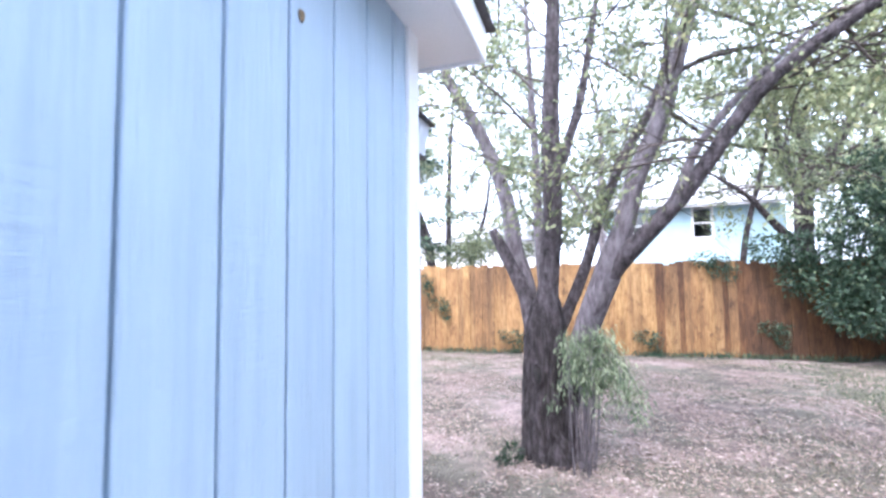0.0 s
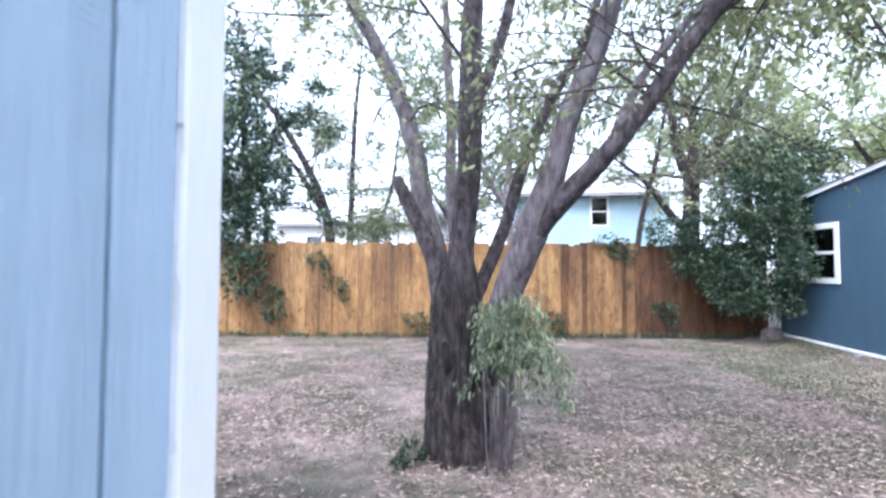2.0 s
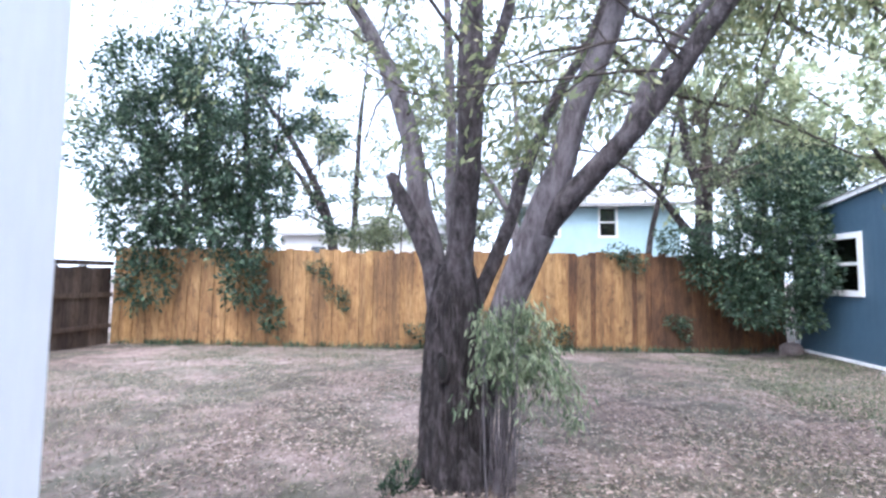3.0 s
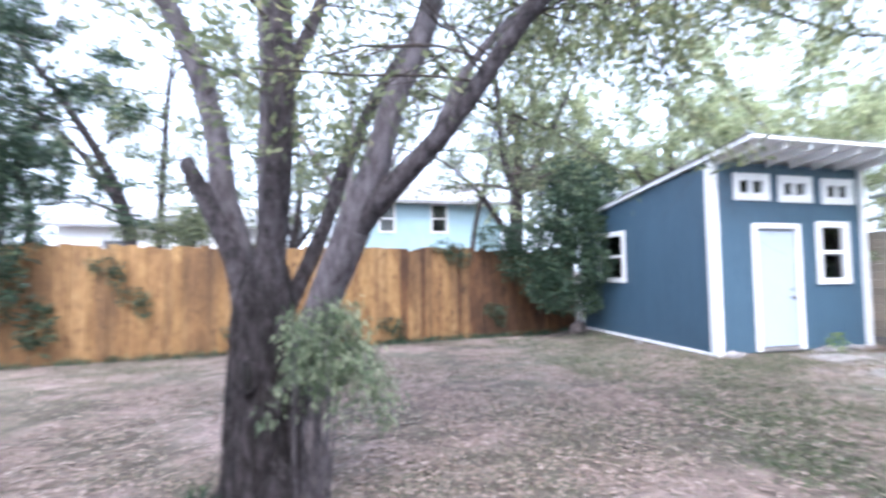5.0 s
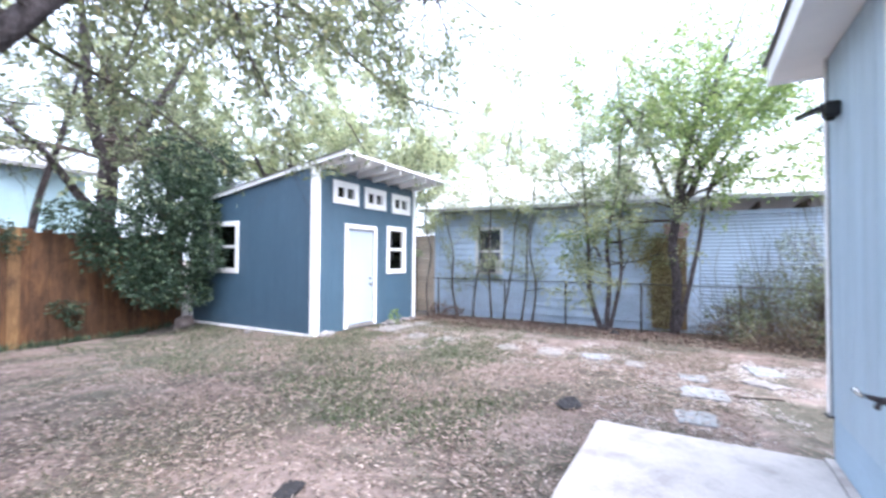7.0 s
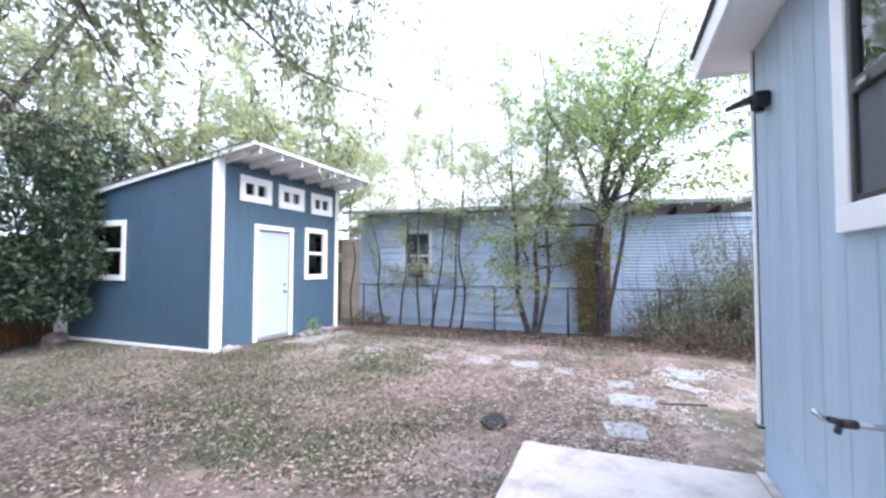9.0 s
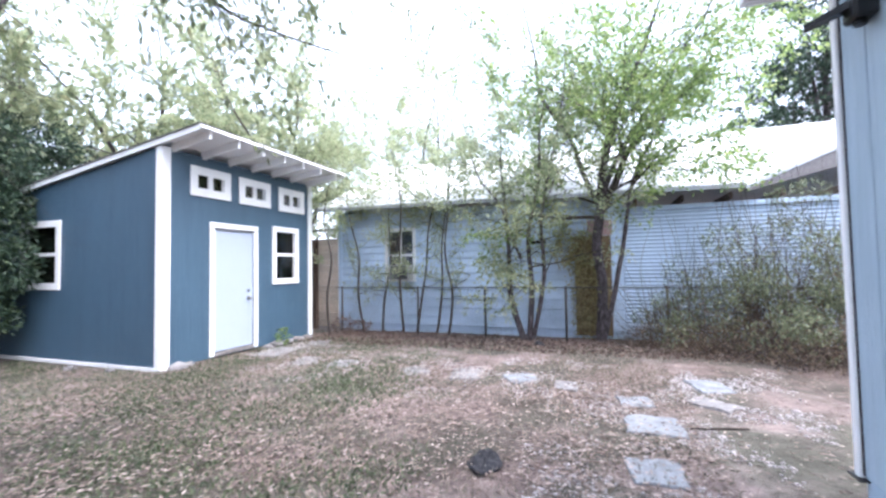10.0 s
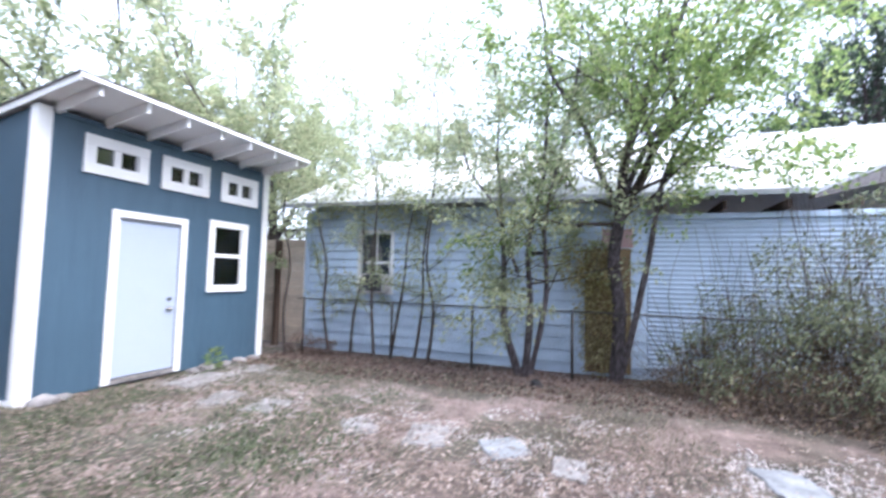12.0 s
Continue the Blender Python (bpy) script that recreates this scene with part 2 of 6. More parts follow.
LEAF_VINE = leafy("vine_leaves", [(0.0, (0.13, 0.10, 0.05)), (0.5, (0.30, 0.26, 0.12)), (1.0, (0.48, 0.45, 0.22))], 0.5)
LEAF_GREEN = leafy("bright_leaves", [(0.0, (0.12, 0.18, 0.06)), (0.6, (0.26, 0.36, 0.12)), (1.0, (0.44, 0.50, 0.19))], 0.6)
LEAF_PALE = leafy("pale_shoots", [(0.0, (0.09, 0.125, 0.07)), (0.6, (0.20, 0.25, 0.145)), (1.0, (0.38, 0.42, 0.27))], 0.5)
LEAF_DRY = leafy("dry_leaves", [(0.0, (0.045, 0.032, 0.026)), (0.35, (0.155, 0.112, 0.090)), (0.75, (0.30, 0.232, 0.195)), (1.0, (0.44, 0.37, 0.325))], 0.1, 0.8)
LEAF_BED = leafy("fallen_brown_leaves", [(0.0, (0.045, 0.028, 0.02)), (0.5, (0.12, 0.078, 0.06)), (0.9, (0.21, 0.15, 0.12)), (1.0, (0.36, 0.30, 0.26))], 0.1, 0.8)
LEAF_RUST = leafy("brown_brush", [(0.0, (0.055, 0.036, 0.026)), (0.5, (0.14, 0.098, 0.066)), (1.0, (0.28, 0.215, 0.14))], 0.3)
GRASS = leafy("sparse_grass", [(0.0, (0.055, 0.066, 0.038)), (0.4, (0.14, 0.138, 0.088)), (0.7, (0.26, 0.222, 0.172)), (1.0, (0.40, 0.35, 0.28))], 0.3, 0.7)


def ground_material():
    """Bare pinkish soil with worn patches of dead grass and dark damp spots."""
    m, nt, b = shader("yard_soil")
    v = coords(nt)
    mid = noise_tex(nt, v, 3.5, 8.0, 0.7)
    fine = noise_tex(nt, v, 45.0, 5.0, 0.75)
    soil = ramp(nt, mid, [(0.3, (0.145, 0.108, 0.094)), (0.5, (0.265, 0.207, 0.186)), (0.72, (0.41, 0.335, 0.308))])
    green = ramp(nt, mid, [(0.3, (0.060, 0.058, 0.042)), (0.7, (0.17, 0.155, 0.118))])
    patch = ramp(nt, noise_tex(nt, v, 0.9, 6.0, 0.65), [(0.42, (0, 0, 0)), (0.56, (1, 1, 1))])
    damp = ramp(nt, noise_tex(nt, v, 0.28, 4.0, 0.6), [(0.40, (0.62, 0.58, 0.56)), (0.56, (1, 1, 1))])
    c = mix_rgb(nt, 1.0, mix_rgb(nt, patch, soil, green), damp, "MULTIPLY")
    tone = ramp(nt, fine, [(0.25, (0.45, 0.44, 0.43)), (0.5, (0.9, 0.9, 0.9)), (0.75, (1, 1, 1))])
    nt.links.new(mix_rgb(nt, 1.0, c, tone, "MULTIPLY"), b.inputs["Base Color"])
    b.inputs["Roughness"].default_value = 0.95
    bump(nt, b, fine, 0.8, 0.02)
    return m


SOIL = ground_material()


# ---------------------------------------------------------------- builders
def thing(name, loc, label="", category="", group="", kind=""):
    ob = new(name)
    ob.location = loc
    ob.empty_display_size = 0.1
    return tagged(ob, label, category, group, kind)


def base_of(ob):
    while ob.parent:
        ob = ob.parent
    return Vector(ob.location)


def attach(ob, parent, label=""):
    if parent is not None:
        ob.parent = parent
    if label:
        ob["label"] = label
    return ob


def part(name, bm, material, parent=None, label="", smooth=False):
    """One mesh object, its verts in world metres, under a thing or a part."""
    me = bpy.data.meshes.new(name)
    if parent is not None:
        bmesh.ops.translate(bm, verts=bm.verts, vec=-base_of(parent))
    if smooth:
        for f in bm.faces:
            f.smooth = True
    bm.to_mesh(me)
    bm.free()
    me.materials.append(material)
    return attach(new(name, me), parent, label)


def raw(name, verts, faces, material, parent=None, label="", smooth=False):
    """One mesh object from numpy arrays of verts and equal-sided faces."""
    me = bpy.data.meshes.new(name)
    v = np.asarray(verts, dtype=np.float32)
    f = np.asarray(faces, dtype=np.int32)
    if parent is not None:
        v = v - np.array(base_of(parent), dtype=np.float32)
    k = f.shape[1]
    me.vertices.add(len(v))
    me.vertices.foreach_set("co", v.ravel())
    me.loops.add(f.size)
    me.loops.foreach_set("vertex_index", f.ravel())
    me.polygons.add(len(f))
    me.polygons.foreach_set("loop_start", np.arange(0, f.size, k, dtype=np.int32))
    if smooth:
        me.polygons.foreach_set("use_smooth", np.ones(len(f), dtype=bool))
    me.update(calc_edges=True)
    me.materials.append(material)
    return attach(new(name, me), parent, label)


def add_box(bm, lo, hi, bevel=0.004):
    lo, hi = Vector(lo), Vector(hi)
    m = Matrix.Translation((lo + hi) / 2) @ Matrix.Diagonal((*(hi - lo), 1))
    r = bmesh.ops.create_cube(bm, size=1, matrix=m)
    if bevel:
        edges = list({e for v in r["verts"] for e in v.link_edges})
        bmesh.ops.bevel(bm, geom=edges, offset=bevel, segments=1, affect="EDGES")


def box(name, lo, hi, material, parent=None, label="", bevel=0.004):
    bm = bmesh.new()
    add_box(bm, lo, hi, bevel)
    return part(name, bm, material, parent, label)


def add_rod(bm, a, b, r0, r1=None, sides=12):
    a, b = Vector(a), Vector(b)
    d = b - a
    m = Matrix.Translation((a + b) / 2) @ d.to_track_quat("Z", "Y").to_matrix().to_4x4()
    bmesh.ops.create_cone(bm, cap_ends=True, segments=sides, radius1=r0, radius2=r0 if r1 is None else r1, depth=d.length, matrix=m)


def rod(name, a, b, r0, material, parent=None, r1=None, sides=12, label=""):
    bm = bmesh.new()
    add_rod(bm, a, b, r0, r1, sides)
    for f in bm.faces:
        f.smooth = len(f.verts) == 4
    return part(name, bm, material, parent, label)


def add_prism(bm, base, top):
    """A solid between two equal rings of points."""
    vb = [bm.verts.new(p) for p in base]
    vt = [bm.verts.new(p) for p in top]
    n = len(vb)
    bm.faces.new(vb[::-1])
    bm.faces.new(vt)
    for i in range(n):
        bm.faces.new((vb[i], vb[(i + 1) % n], vt[(i + 1) % n], vt[i]))


def prism(name, base, top, material, parent=None, label=""):
    bm = bmesh.new()
    add_prism(bm, base, top)
    bmesh.ops.recalc_face_normals(bm, faces=bm.faces)
    return part(name, bm, material, parent, label)


def pierced_wall(name, axis, at, thick, u0, u1, z0, top, holes, material, parent=None, label="", cuts=()):
    """A wall along axis ('x' or 'y') with holes (u0, u1, z0, z1); top(u) gives its upper edge. One closed skin."""
    us = sorted({u0, u1, *cuts, *[h[0] for h in holes], *[h[1] for h in holes]})
    zs = sorted({z0, *[h[2] for h in holes], *[h[3] for h in holes]})
    nu, nz = len(us) - 1, len(zs)
    full = {(i, j) for i in range(nu) for j in range(nz)
            if not any(h[0] < (us[i] + us[i + 1]) / 2 < h[1] and h[2] < (zs[j] + 1e-3) < h[3] for h in holes)}
    bm = bmesh.new()
    made = {}

    def corner(i, j, side):
        if (i, j, side) not in made:
            z = zs[j] if j < nz else top(us[i])
            made[i, j, side] = bm.verts.new((us[i], at + side * thick, z) if axis == "x" else (at + side * thick, us[i], z))
        return made[i, j, side]
    for i, j in full:
        ring = [(i, j), (i + 1, j), (i + 1, j + 1), (i, j + 1)]
        for side in (0, 1):
            bm.faces.new([corner(*c, side) for c in ring])
        for (a, b), beyond in zip(zip(ring, ring[1:] + ring[:1]), ((i, j - 1), (i + 1, j), (i, j + 1), (i - 1, j))):
            if beyond not in full:
                bm.faces.new([corner(*a, 0), corner(*b, 0), corner(*b, 1), corner(*a, 1)])
    bmesh.ops.recalc_face_normals(bm, faces=bm.faces)
    return part(name, bm, material, parent, label)


def tube_mesh(paths, sides):
    """Verts and quads of round tubes along paths [(points, radii), ...]."""
    vs, fs, n0 = [], [], 0
    ang = np.linspace(0, 2 * np.pi, sides, endpoint=False)
    for pts, rad in paths:
        p = np.asarray(pts, float)
        r = np.asarray(rad, float)
        t = np.gradient(p, axis=0)
        t /= np.linalg.norm(t, axis=1)[:, None] + 1e-9
        ref = np.array((1.0, 0, 0)) if abs(t[0][0]) < 0.8 else np.array((0, 1.0, 0))
        u = np.cross(t, ref)
        u /= np.linalg.norm(u, axis=1)[:, None] + 1e-9
        w = np.cross(t, u)
        ring = p[:, None] + r[:, None, None] * (np.cos(ang)[None, :, None] * u[:, None] + np.sin(ang)[None, :, None] * w[:, None])
        vs.append(ring.reshape(-1, 3))
        k = len(p)
        i, j = np.meshgrid(np.arange(k - 1), np.arange(sides), indexing="ij")
        a = n0 + i * sides + j
        b = n0 + i * sides + (j + 1) % sides
        fs.append(np.stack((a, b, b + sides, a + sides), -1).reshape(-1, 4))
        n0 += k * sides
    return np.concatenate(vs), np.concatenate(fs)


def smooth_path(pts, radii, steps):
    """A rounded path through the control points."""
    p = np.asarray(pts, float)
    r = np.asarray(radii, float)
    n = len(p)
    out, rad = [], []
    for i in range(n - 1):
        p0, p1, p2, p3 = p[max(i - 1, 0)], p[i], p[i + 1], p[min(i + 2, n - 1)]
        for s in np.linspace(0, 1, steps, endpoint=False):
            out.append(0.5 * (2 * p1 + (p2 - p0) * s + (2 * p0 - 5 * p1 + 4 * p2 - p3) * s * s + (3 * p1 - p0 - 3 * p2 + p3) * s ** 3))
            rad.append(r[i] + (r[i + 1] - r[i]) * s)
    return np.array(out + [p[-1]]), np.array(rad + [r[-1]])


def limb(name, pts, radii, material, parent, label="", sides=14, steps=7, rough=0.10, cap=False):
    """A limb with knobbly bark: a tube pushed in and out by noise."""
    p, r = smooth_path(pts, radii, steps)
    v, f = tube_mesh([(p, r)], sides)
    k = len(p)
    c = np.repeat(p, sides, axis=0)
    d = v - c
    for i in range(len(v)):
        q = Vector(v[i])
        ridge = noise.noise(Vector((q.x * 16, q.y * 16, q.z * 3.0))) + 0.6 * noise.noise(q * 5)
        v[i] = c[i] + d[i] * (1 + rough * ridge)
    if cap:
        v = np.concatenate((v, p[-1:], p[:1]))
        top = (k - 1) * sides
        extra = [(top + j, top + (j + 1) % sides, k * sides, k * sides) for j in range(sides)]
        f3 = [tuple(q) for q in f]
        bm = bmesh.new()
        bv = [bm.verts.new(q) for q in v]
        for q in f3:
            bm.faces.new([bv[i] for i in q])
        for q in extra:
            bm.faces.new([bv[i] for i in q[:3]])
        return part(name, bm, material, parent, label, smooth=True)
    return raw(name, v, f, material, parent, label, smooth=True)


def furrowed(name, pts, radii, material, parent, label="", sides=110, steps=22, deep=0.10):
    """A thick trunk with long wandering bark ridges cut into its surface."""
    p, r = smooth_path(pts, radii, steps)
    v, f = tube_mesh([(p, r)], sides)
    c = np.repeat(p, sides, axis=0)
    d = v - c
    for i in range(len(v)):
        q = Vector(v[i])
        u = Vector(d[i]).normalized()
        wander = noise.noise(Vector((q.x, q.y, q.z)) * 3.0)
        ridge = 1 - abs(noise.noise(Vector((u.x * 9 + wander, u.y * 9 - wander, q.z * 1.6)))) * 2.6
        plate = noise.noise(Vector((u.x * 15, u.y * 15, q.z * 7)))
        big = noise.noise(Vector((u.x * 1.6, u.y * 1.6, q.z * 1.3)))
        v[i] = c[i] + d[i] * (1 + deep * ridge + 0.025 * plate + 0.06 * big)
    return raw(name, v, f, material, parent, label, smooth=True)


def leaf_arrays(rng, pos, dirs, length, width, hang=0.3):
    """A folded four-cornered leaf at every place, along its direction."""
    n = len(pos)
    pos = np.asarray(pos, float)
    d = np.asarray(dirs, float) + rng.normal(0, 0.55, (n, 3))
    d[:, 2] -= hang
    d /= np.linalg.norm(d, axis=1)[:, None] + 1e-9
    s = np.cross(d, rng.normal(0, 1, (n, 3)))
    s /= np.linalg.norm(s, axis=1)[:, None] + 1e-9
    up = np.cross(s, d)
    L = (length * rng.uniform(0.6, 1.25, n))[:, None]
    W = (width * rng.uniform(0.6, 1.25, n))[:, None]
    a = pos
    b = pos + d * L * 0.45 + s * W * 0.5 + up * W * 0.15
    c = pos + d * L
    e = pos + d * L * 0.45 - s * W * 0.5 + up * W * 0.15
    v = np.stack((a, b, c, e), 1).reshape(-1, 3)
    f = np.arange(4 * n).reshape(n, 4)
    tri = np.concatenate((f[:, [0, 1, 2]], f[:, [0, 2, 3]]))
    return v, tri


def grow(rng, tubes, leaves, p, d, length, r, depth, lift=0.05, spread=0.7, kids=3, per=8):
    """A branch that bends, forks and ends in leafy twigs."""
    n = 5
    pts, rad = [np.array(p, float)], [r]
    d = np.array(d, float)
    d /= np.linalg.norm(d)
    for i in range(n):
        d = d + rng.normal(0, 0.13, 3) + np.array((0, 0, lift))
        d /= np.linalg.norm(d)
        pts.append(pts[-1] + d * length / n)
        rad.append(r * (1 - 0.6 * (i + 1) / n))
        if depth > 0 and i >= 1:
            for _ in range(1 if i < n - 1 else kids - 1):
                side = np.cross(d, rng.normal(0, 1, 3))
                side /= np.linalg.norm(side) + 1e-9
                nd = d + side * rng.uniform(0.5, 1.1) * spread * 1.3
                grow(rng, tubes, leaves, pts[-1], nd, length * rng.uniform(0.45, 0.7), rad[-1] * 0.65, depth - 1, lift, spread, kids, per)
        if depth == 0 or (depth == 1 and i > 2):
            for _ in range(per):
                q = pts[-2] + (pts[-1] - pts[-2]) * rng.uniform(0, 1) + rng.normal(0, 0.05, 3)
                leaves.append((q, d))
    tubes.append((pts, rad))


def crown(parent, rng, starts, bark, leaf, size=(0.08, 0.03), depth=2, lift=0.05, spread=0.7, kids=3, per=6, hang=0.3, keep=None, label=""):
    """Branches and leaves from starts [(place, way, length, radius), ...]."""
    tubes, leaves = [], []
    for p, d, length, r in starts:
        grow(rng, tubes, leaves, p, d, length, r, depth, lift, spread, kids, per)
    v, f = tube_mesh(tubes, 4)
    raw("twig_tangle", v, f, bark, parent)["kind"] = "stuff"
    pos = np.array([q for q, _ in leaves])
    way = np.array([w for _, w in leaves])
    if keep is not None:
        ok = np.array([keep(q) for q in pos])
        pos, way = pos[ok], way[ok]
    v, f = leaf_arrays(rng, pos, way, *size, hang)
    raw("crown", v, f, leaf, parent, label)


def clump_points(rng, blobs, count):
    """Places in the outer shells of uneven blobs [(centre, radii), ...]."""
    pos, way = [], []
    weights = np.array([r[0] * r[1] + r[1] * r[2] + r[0] * r[2] for _, r in blobs])
    for (c, r), share in zip(blobs, weights / weights.sum()):
        m = int(count * share)
        d = rng.normal(0, 1, (m, 3))
        d /= np.linalg.norm(d, axis=1)[:, None]
        rad = rng.uniform(0.25, 1.0, m) ** 0.5
        bumps = np.array([1 + 0.45 * noise.noise(Vector(q) * 2.3 + Vector(c)) for q in d])
        pos.append(np.array(c) + d * np.array(r) * (rad * bumps)[:, None])
        way.append(d)
    return np.concatenate(pos), np.concatenate(way)


def bush(parent, rng, blobs, count, leaf, size=(0.09, 0.04), hang=0.2, name="crown"):
    pos, way = clump_points(rng, blobs, count)
    v, f = leaf_arrays(rng, pos, way, *size, hang)
    return raw(name, v, f, leaf, parent)


def blob_cloud(rng, centre, reach, n, size):
    """n uneven blobs spread round a centre."""
    out = []
    for _ in range(n):
        c = np.array(centre) + rng.normal(0, 0.45, 3) * np.array(reach)
        s = size * rng.uniform(0.6, 1.3)
        out.append((tuple(c), (s, s * rng.uniform(0.8, 1.2), s * rng.uniform(0.6, 0.9))))
    return out


def rock_mesh(name, c, r, material, parent=None, seed=0, flat=0.5):
    bm = bmesh.new()
    bmesh.ops.create_icosphere(bm, subdivisions=2, radius=1)
    for v in bm.verts:
        k = 1 + 0.35 * noise.noise(v.co * 1.3 + Vector((seed * 3.1, seed, 0)))
        v.co = Vector((v.co.x * r[0] * k, v.co.y * r[1] * k, max(v.co.z, -flat) * r[2] * k))
        v.co += Vector(c)
    return part(name, bm, material, parent, smooth=False)


def ground_z(x, y):
    """The yard: nearly level, falling a little towards the back fence."""
    s = min(max((y - 6.0) / 5.0, 0.0), 1.0)
    back = -0.12 * s * s * (3 - 2 * s) * (1.0 if x < 5.5 else max(0.0, 1 - (x - 5.5) / 1.0) * 1.0 if x < 6.5 else 0.0)
    e = min(max((x - 9.3) / 1.5, 0.0), 1.0)
    return back - 0.06 * e + 0.02 * noise.noise(Vector((x * 0.8, y * 0.8, 0)))


# ---------------------------------------------------------------- ground
def build_ground():
    def axis_steps(lo, hi, fine_lo, fine_hi, step):
        far = [lo, lo * 0.4, lo * 0.15]
        far2 = [hi * 0.15, hi * 0.4, hi]
        return np.concatenate((far, np.arange(fine_lo, fine_hi + step / 2, step), far2))
    xs = axis_steps(-400, 400, -12, 16, 0.2)
    ys = axis_steps(-400, 400, -8, 20, 0.2)
    v = np.array([(x, y, ground_z(x, y) + 0.012 * noise.noise(Vector((x * 3, y * 3, 5)))) for y in ys for x in xs])
    i, j = np.meshgrid(np.arange(len(ys) - 1), np.arange(len(xs) - 1), indexing="ij")
    a = i * len(xs) + j
    f = np.stack((a, a + 1, a + 1 + len(xs), a + len(xs)), -1).reshape(-1, 4)
    ob = raw("ground", v, f, SOIL, smooth=True)
    tagged(ob, "dry brown yard soil with thin patchy grass", "ground", kind="structure")


build_ground()

# ---------------------------------------------------------------- own house: wing, back wall, nook
WX, WY = -0.112, 2.297          # wing's outer corner
HX, HY = 4.69, 0.82           # back wall's outer corner
W_TOP, H_TOP = 2.64, 2.87


def siding(parent, axis, at, edge, u0, u1, z0, z1, w, skip=None):
    """Grooved vertical boards, each its own piece, proud of the wall by 18 mm; grooves every w from edge."""
    k0, k1 = math.floor((u0 - edge) / w), math.ceil((u1 - edge) / w)
    for k in range(k0, k1):
        a, b = max(u0, edge + k * w + 0.0045), min(u1, edge + (k + 1) * w - 0.0045)
        if b - a < 0.01:
            continue
        cells = [(a, b, z0, z1)]
        if skip and a < skip[1] and b > skip[0]:
            cells = [(a, b, z0, skip[2]), (a, b, skip[3], z1)]
            if a < skip[0]:
                cells.append((a, skip[0], skip[2], skip[3]))
            if b > skip[1]:
                cells.append((skip[1], b, skip[2], skip[3]))
        for p, q, s0, s1 in cells:
            if s1 - s0 < 0.02 or q - p < 0.005:
                continue
            lo, hi = ((p, at, s0), (q, at + 0.018, s1)) if axis == "x" else ((at, p, s0), (at + 0.018, q, s1))
            box("board", lo, hi, HOUSE_BLUE, parent, bevel=0.003)


def wing():
    w = thing("wall_wing", (-2.5, 0, 0), "pale blue grooved wood siding wall of the house wing", "wall", kind="structure")
    pierced_wall("wall_core", "y", WX - 0.15, 0.13, -6.0, WY - 0.02, 0.0, lambda u: W_TOP, [], FOUND_BLUE, w)
    pierced_wall("wall_core", "x", WY - 0.15, 0.13, -5.0, WX - 0.15, 0.0, lambda u: W_TOP, [], FOUND_BLUE, w)
    pierced_wall("wall_core", "y", -5.0, 0.13, -6.0, WY - 0.15, 0.0, lambda u: W_TOP, [], FOUND_BLUE, w)
    siding(w, "y", WX - 0.02, 2.09, -1.36, WY - 0.089, 0.36, W_TOP, 0.19)
    siding(w, "x", WY - 0.02, 0, -5.0, WX - 0.121, 0.36, W_TOP, 0.19)
    box("corner_trim", (WX - 0.02, WY - 0.085, 0.33), (WX + 0.012, WY + 0.012, W_TOP), WHITE, w, "white painted corner board")
    box("corner_trim", (WX - 0.12, WY - 0.02, 0.33), (WX - 0.021, WY + 0.012, W_TOP), WHITE, w, "white painted corner board")
    for k in range(9):
        z = 0.40 + k * 0.25
        box("caulk_bead", (WX - 0.004, WY - 0.0885, z), (WX + 0.006 + 0.003 * (k % 2), WY - 0.0855, z + 0.17 + 0.03 * (k % 3)), WHITE, w, "pale caulk bead", bevel=0)
    knot = bmesh.new()
    bmesh.ops.create_icosphere(knot, subdivisions=2, radius=0.013)
    for v in knot.verts:
        v.co = Vector((v.co.x * 0.4, v.co.y * 0.9, v.co.z * (1.5 if v.co.z < 0 else 0.8))) + Vector((WX + 0.001, 1.56, 2.31))
    part("rust_mark", knot, RUST, w, "small rusty nail mark")
    c = thing("ceiling_wing_soffit", (-2, 1, W_TOP), "white painted eave soffit of the wing", "soffit", kind="structure")
    box("soffit", (-5.3, -6.0, W_TOP), (0.10, 2.56, W_TOP + 0.02), WHITE, c)
    box("fascia", (0.10, -0.6, W_TOP - 0.012), (0.122, 2.58, W_TOP + 0.15), WHITE, c)
    box("fascia", (-5.3, 2.56, W_TOP - 0.012), (0.10, 2.582, W_TOP + 0.15), WHITE, c)
    r = thing("roof_wing", (-2.5, 0, W_TOP + 0.15), "dark shingle roof of the house wing", "roof", kind="structure")
    prism("roof_slab", [(-5.4, -6, 2.80), (0.16, -6, 2.80), (0.16, 2.64, 2.80), (-5.4, 2.64, 2.80)],
          [(-2.8, -6, 3.9), (-2.4, -6, 3.9), (-2.4, 0.2, 3.9), (-2.8, 0.2, 3.9)], SHINGLE, r)


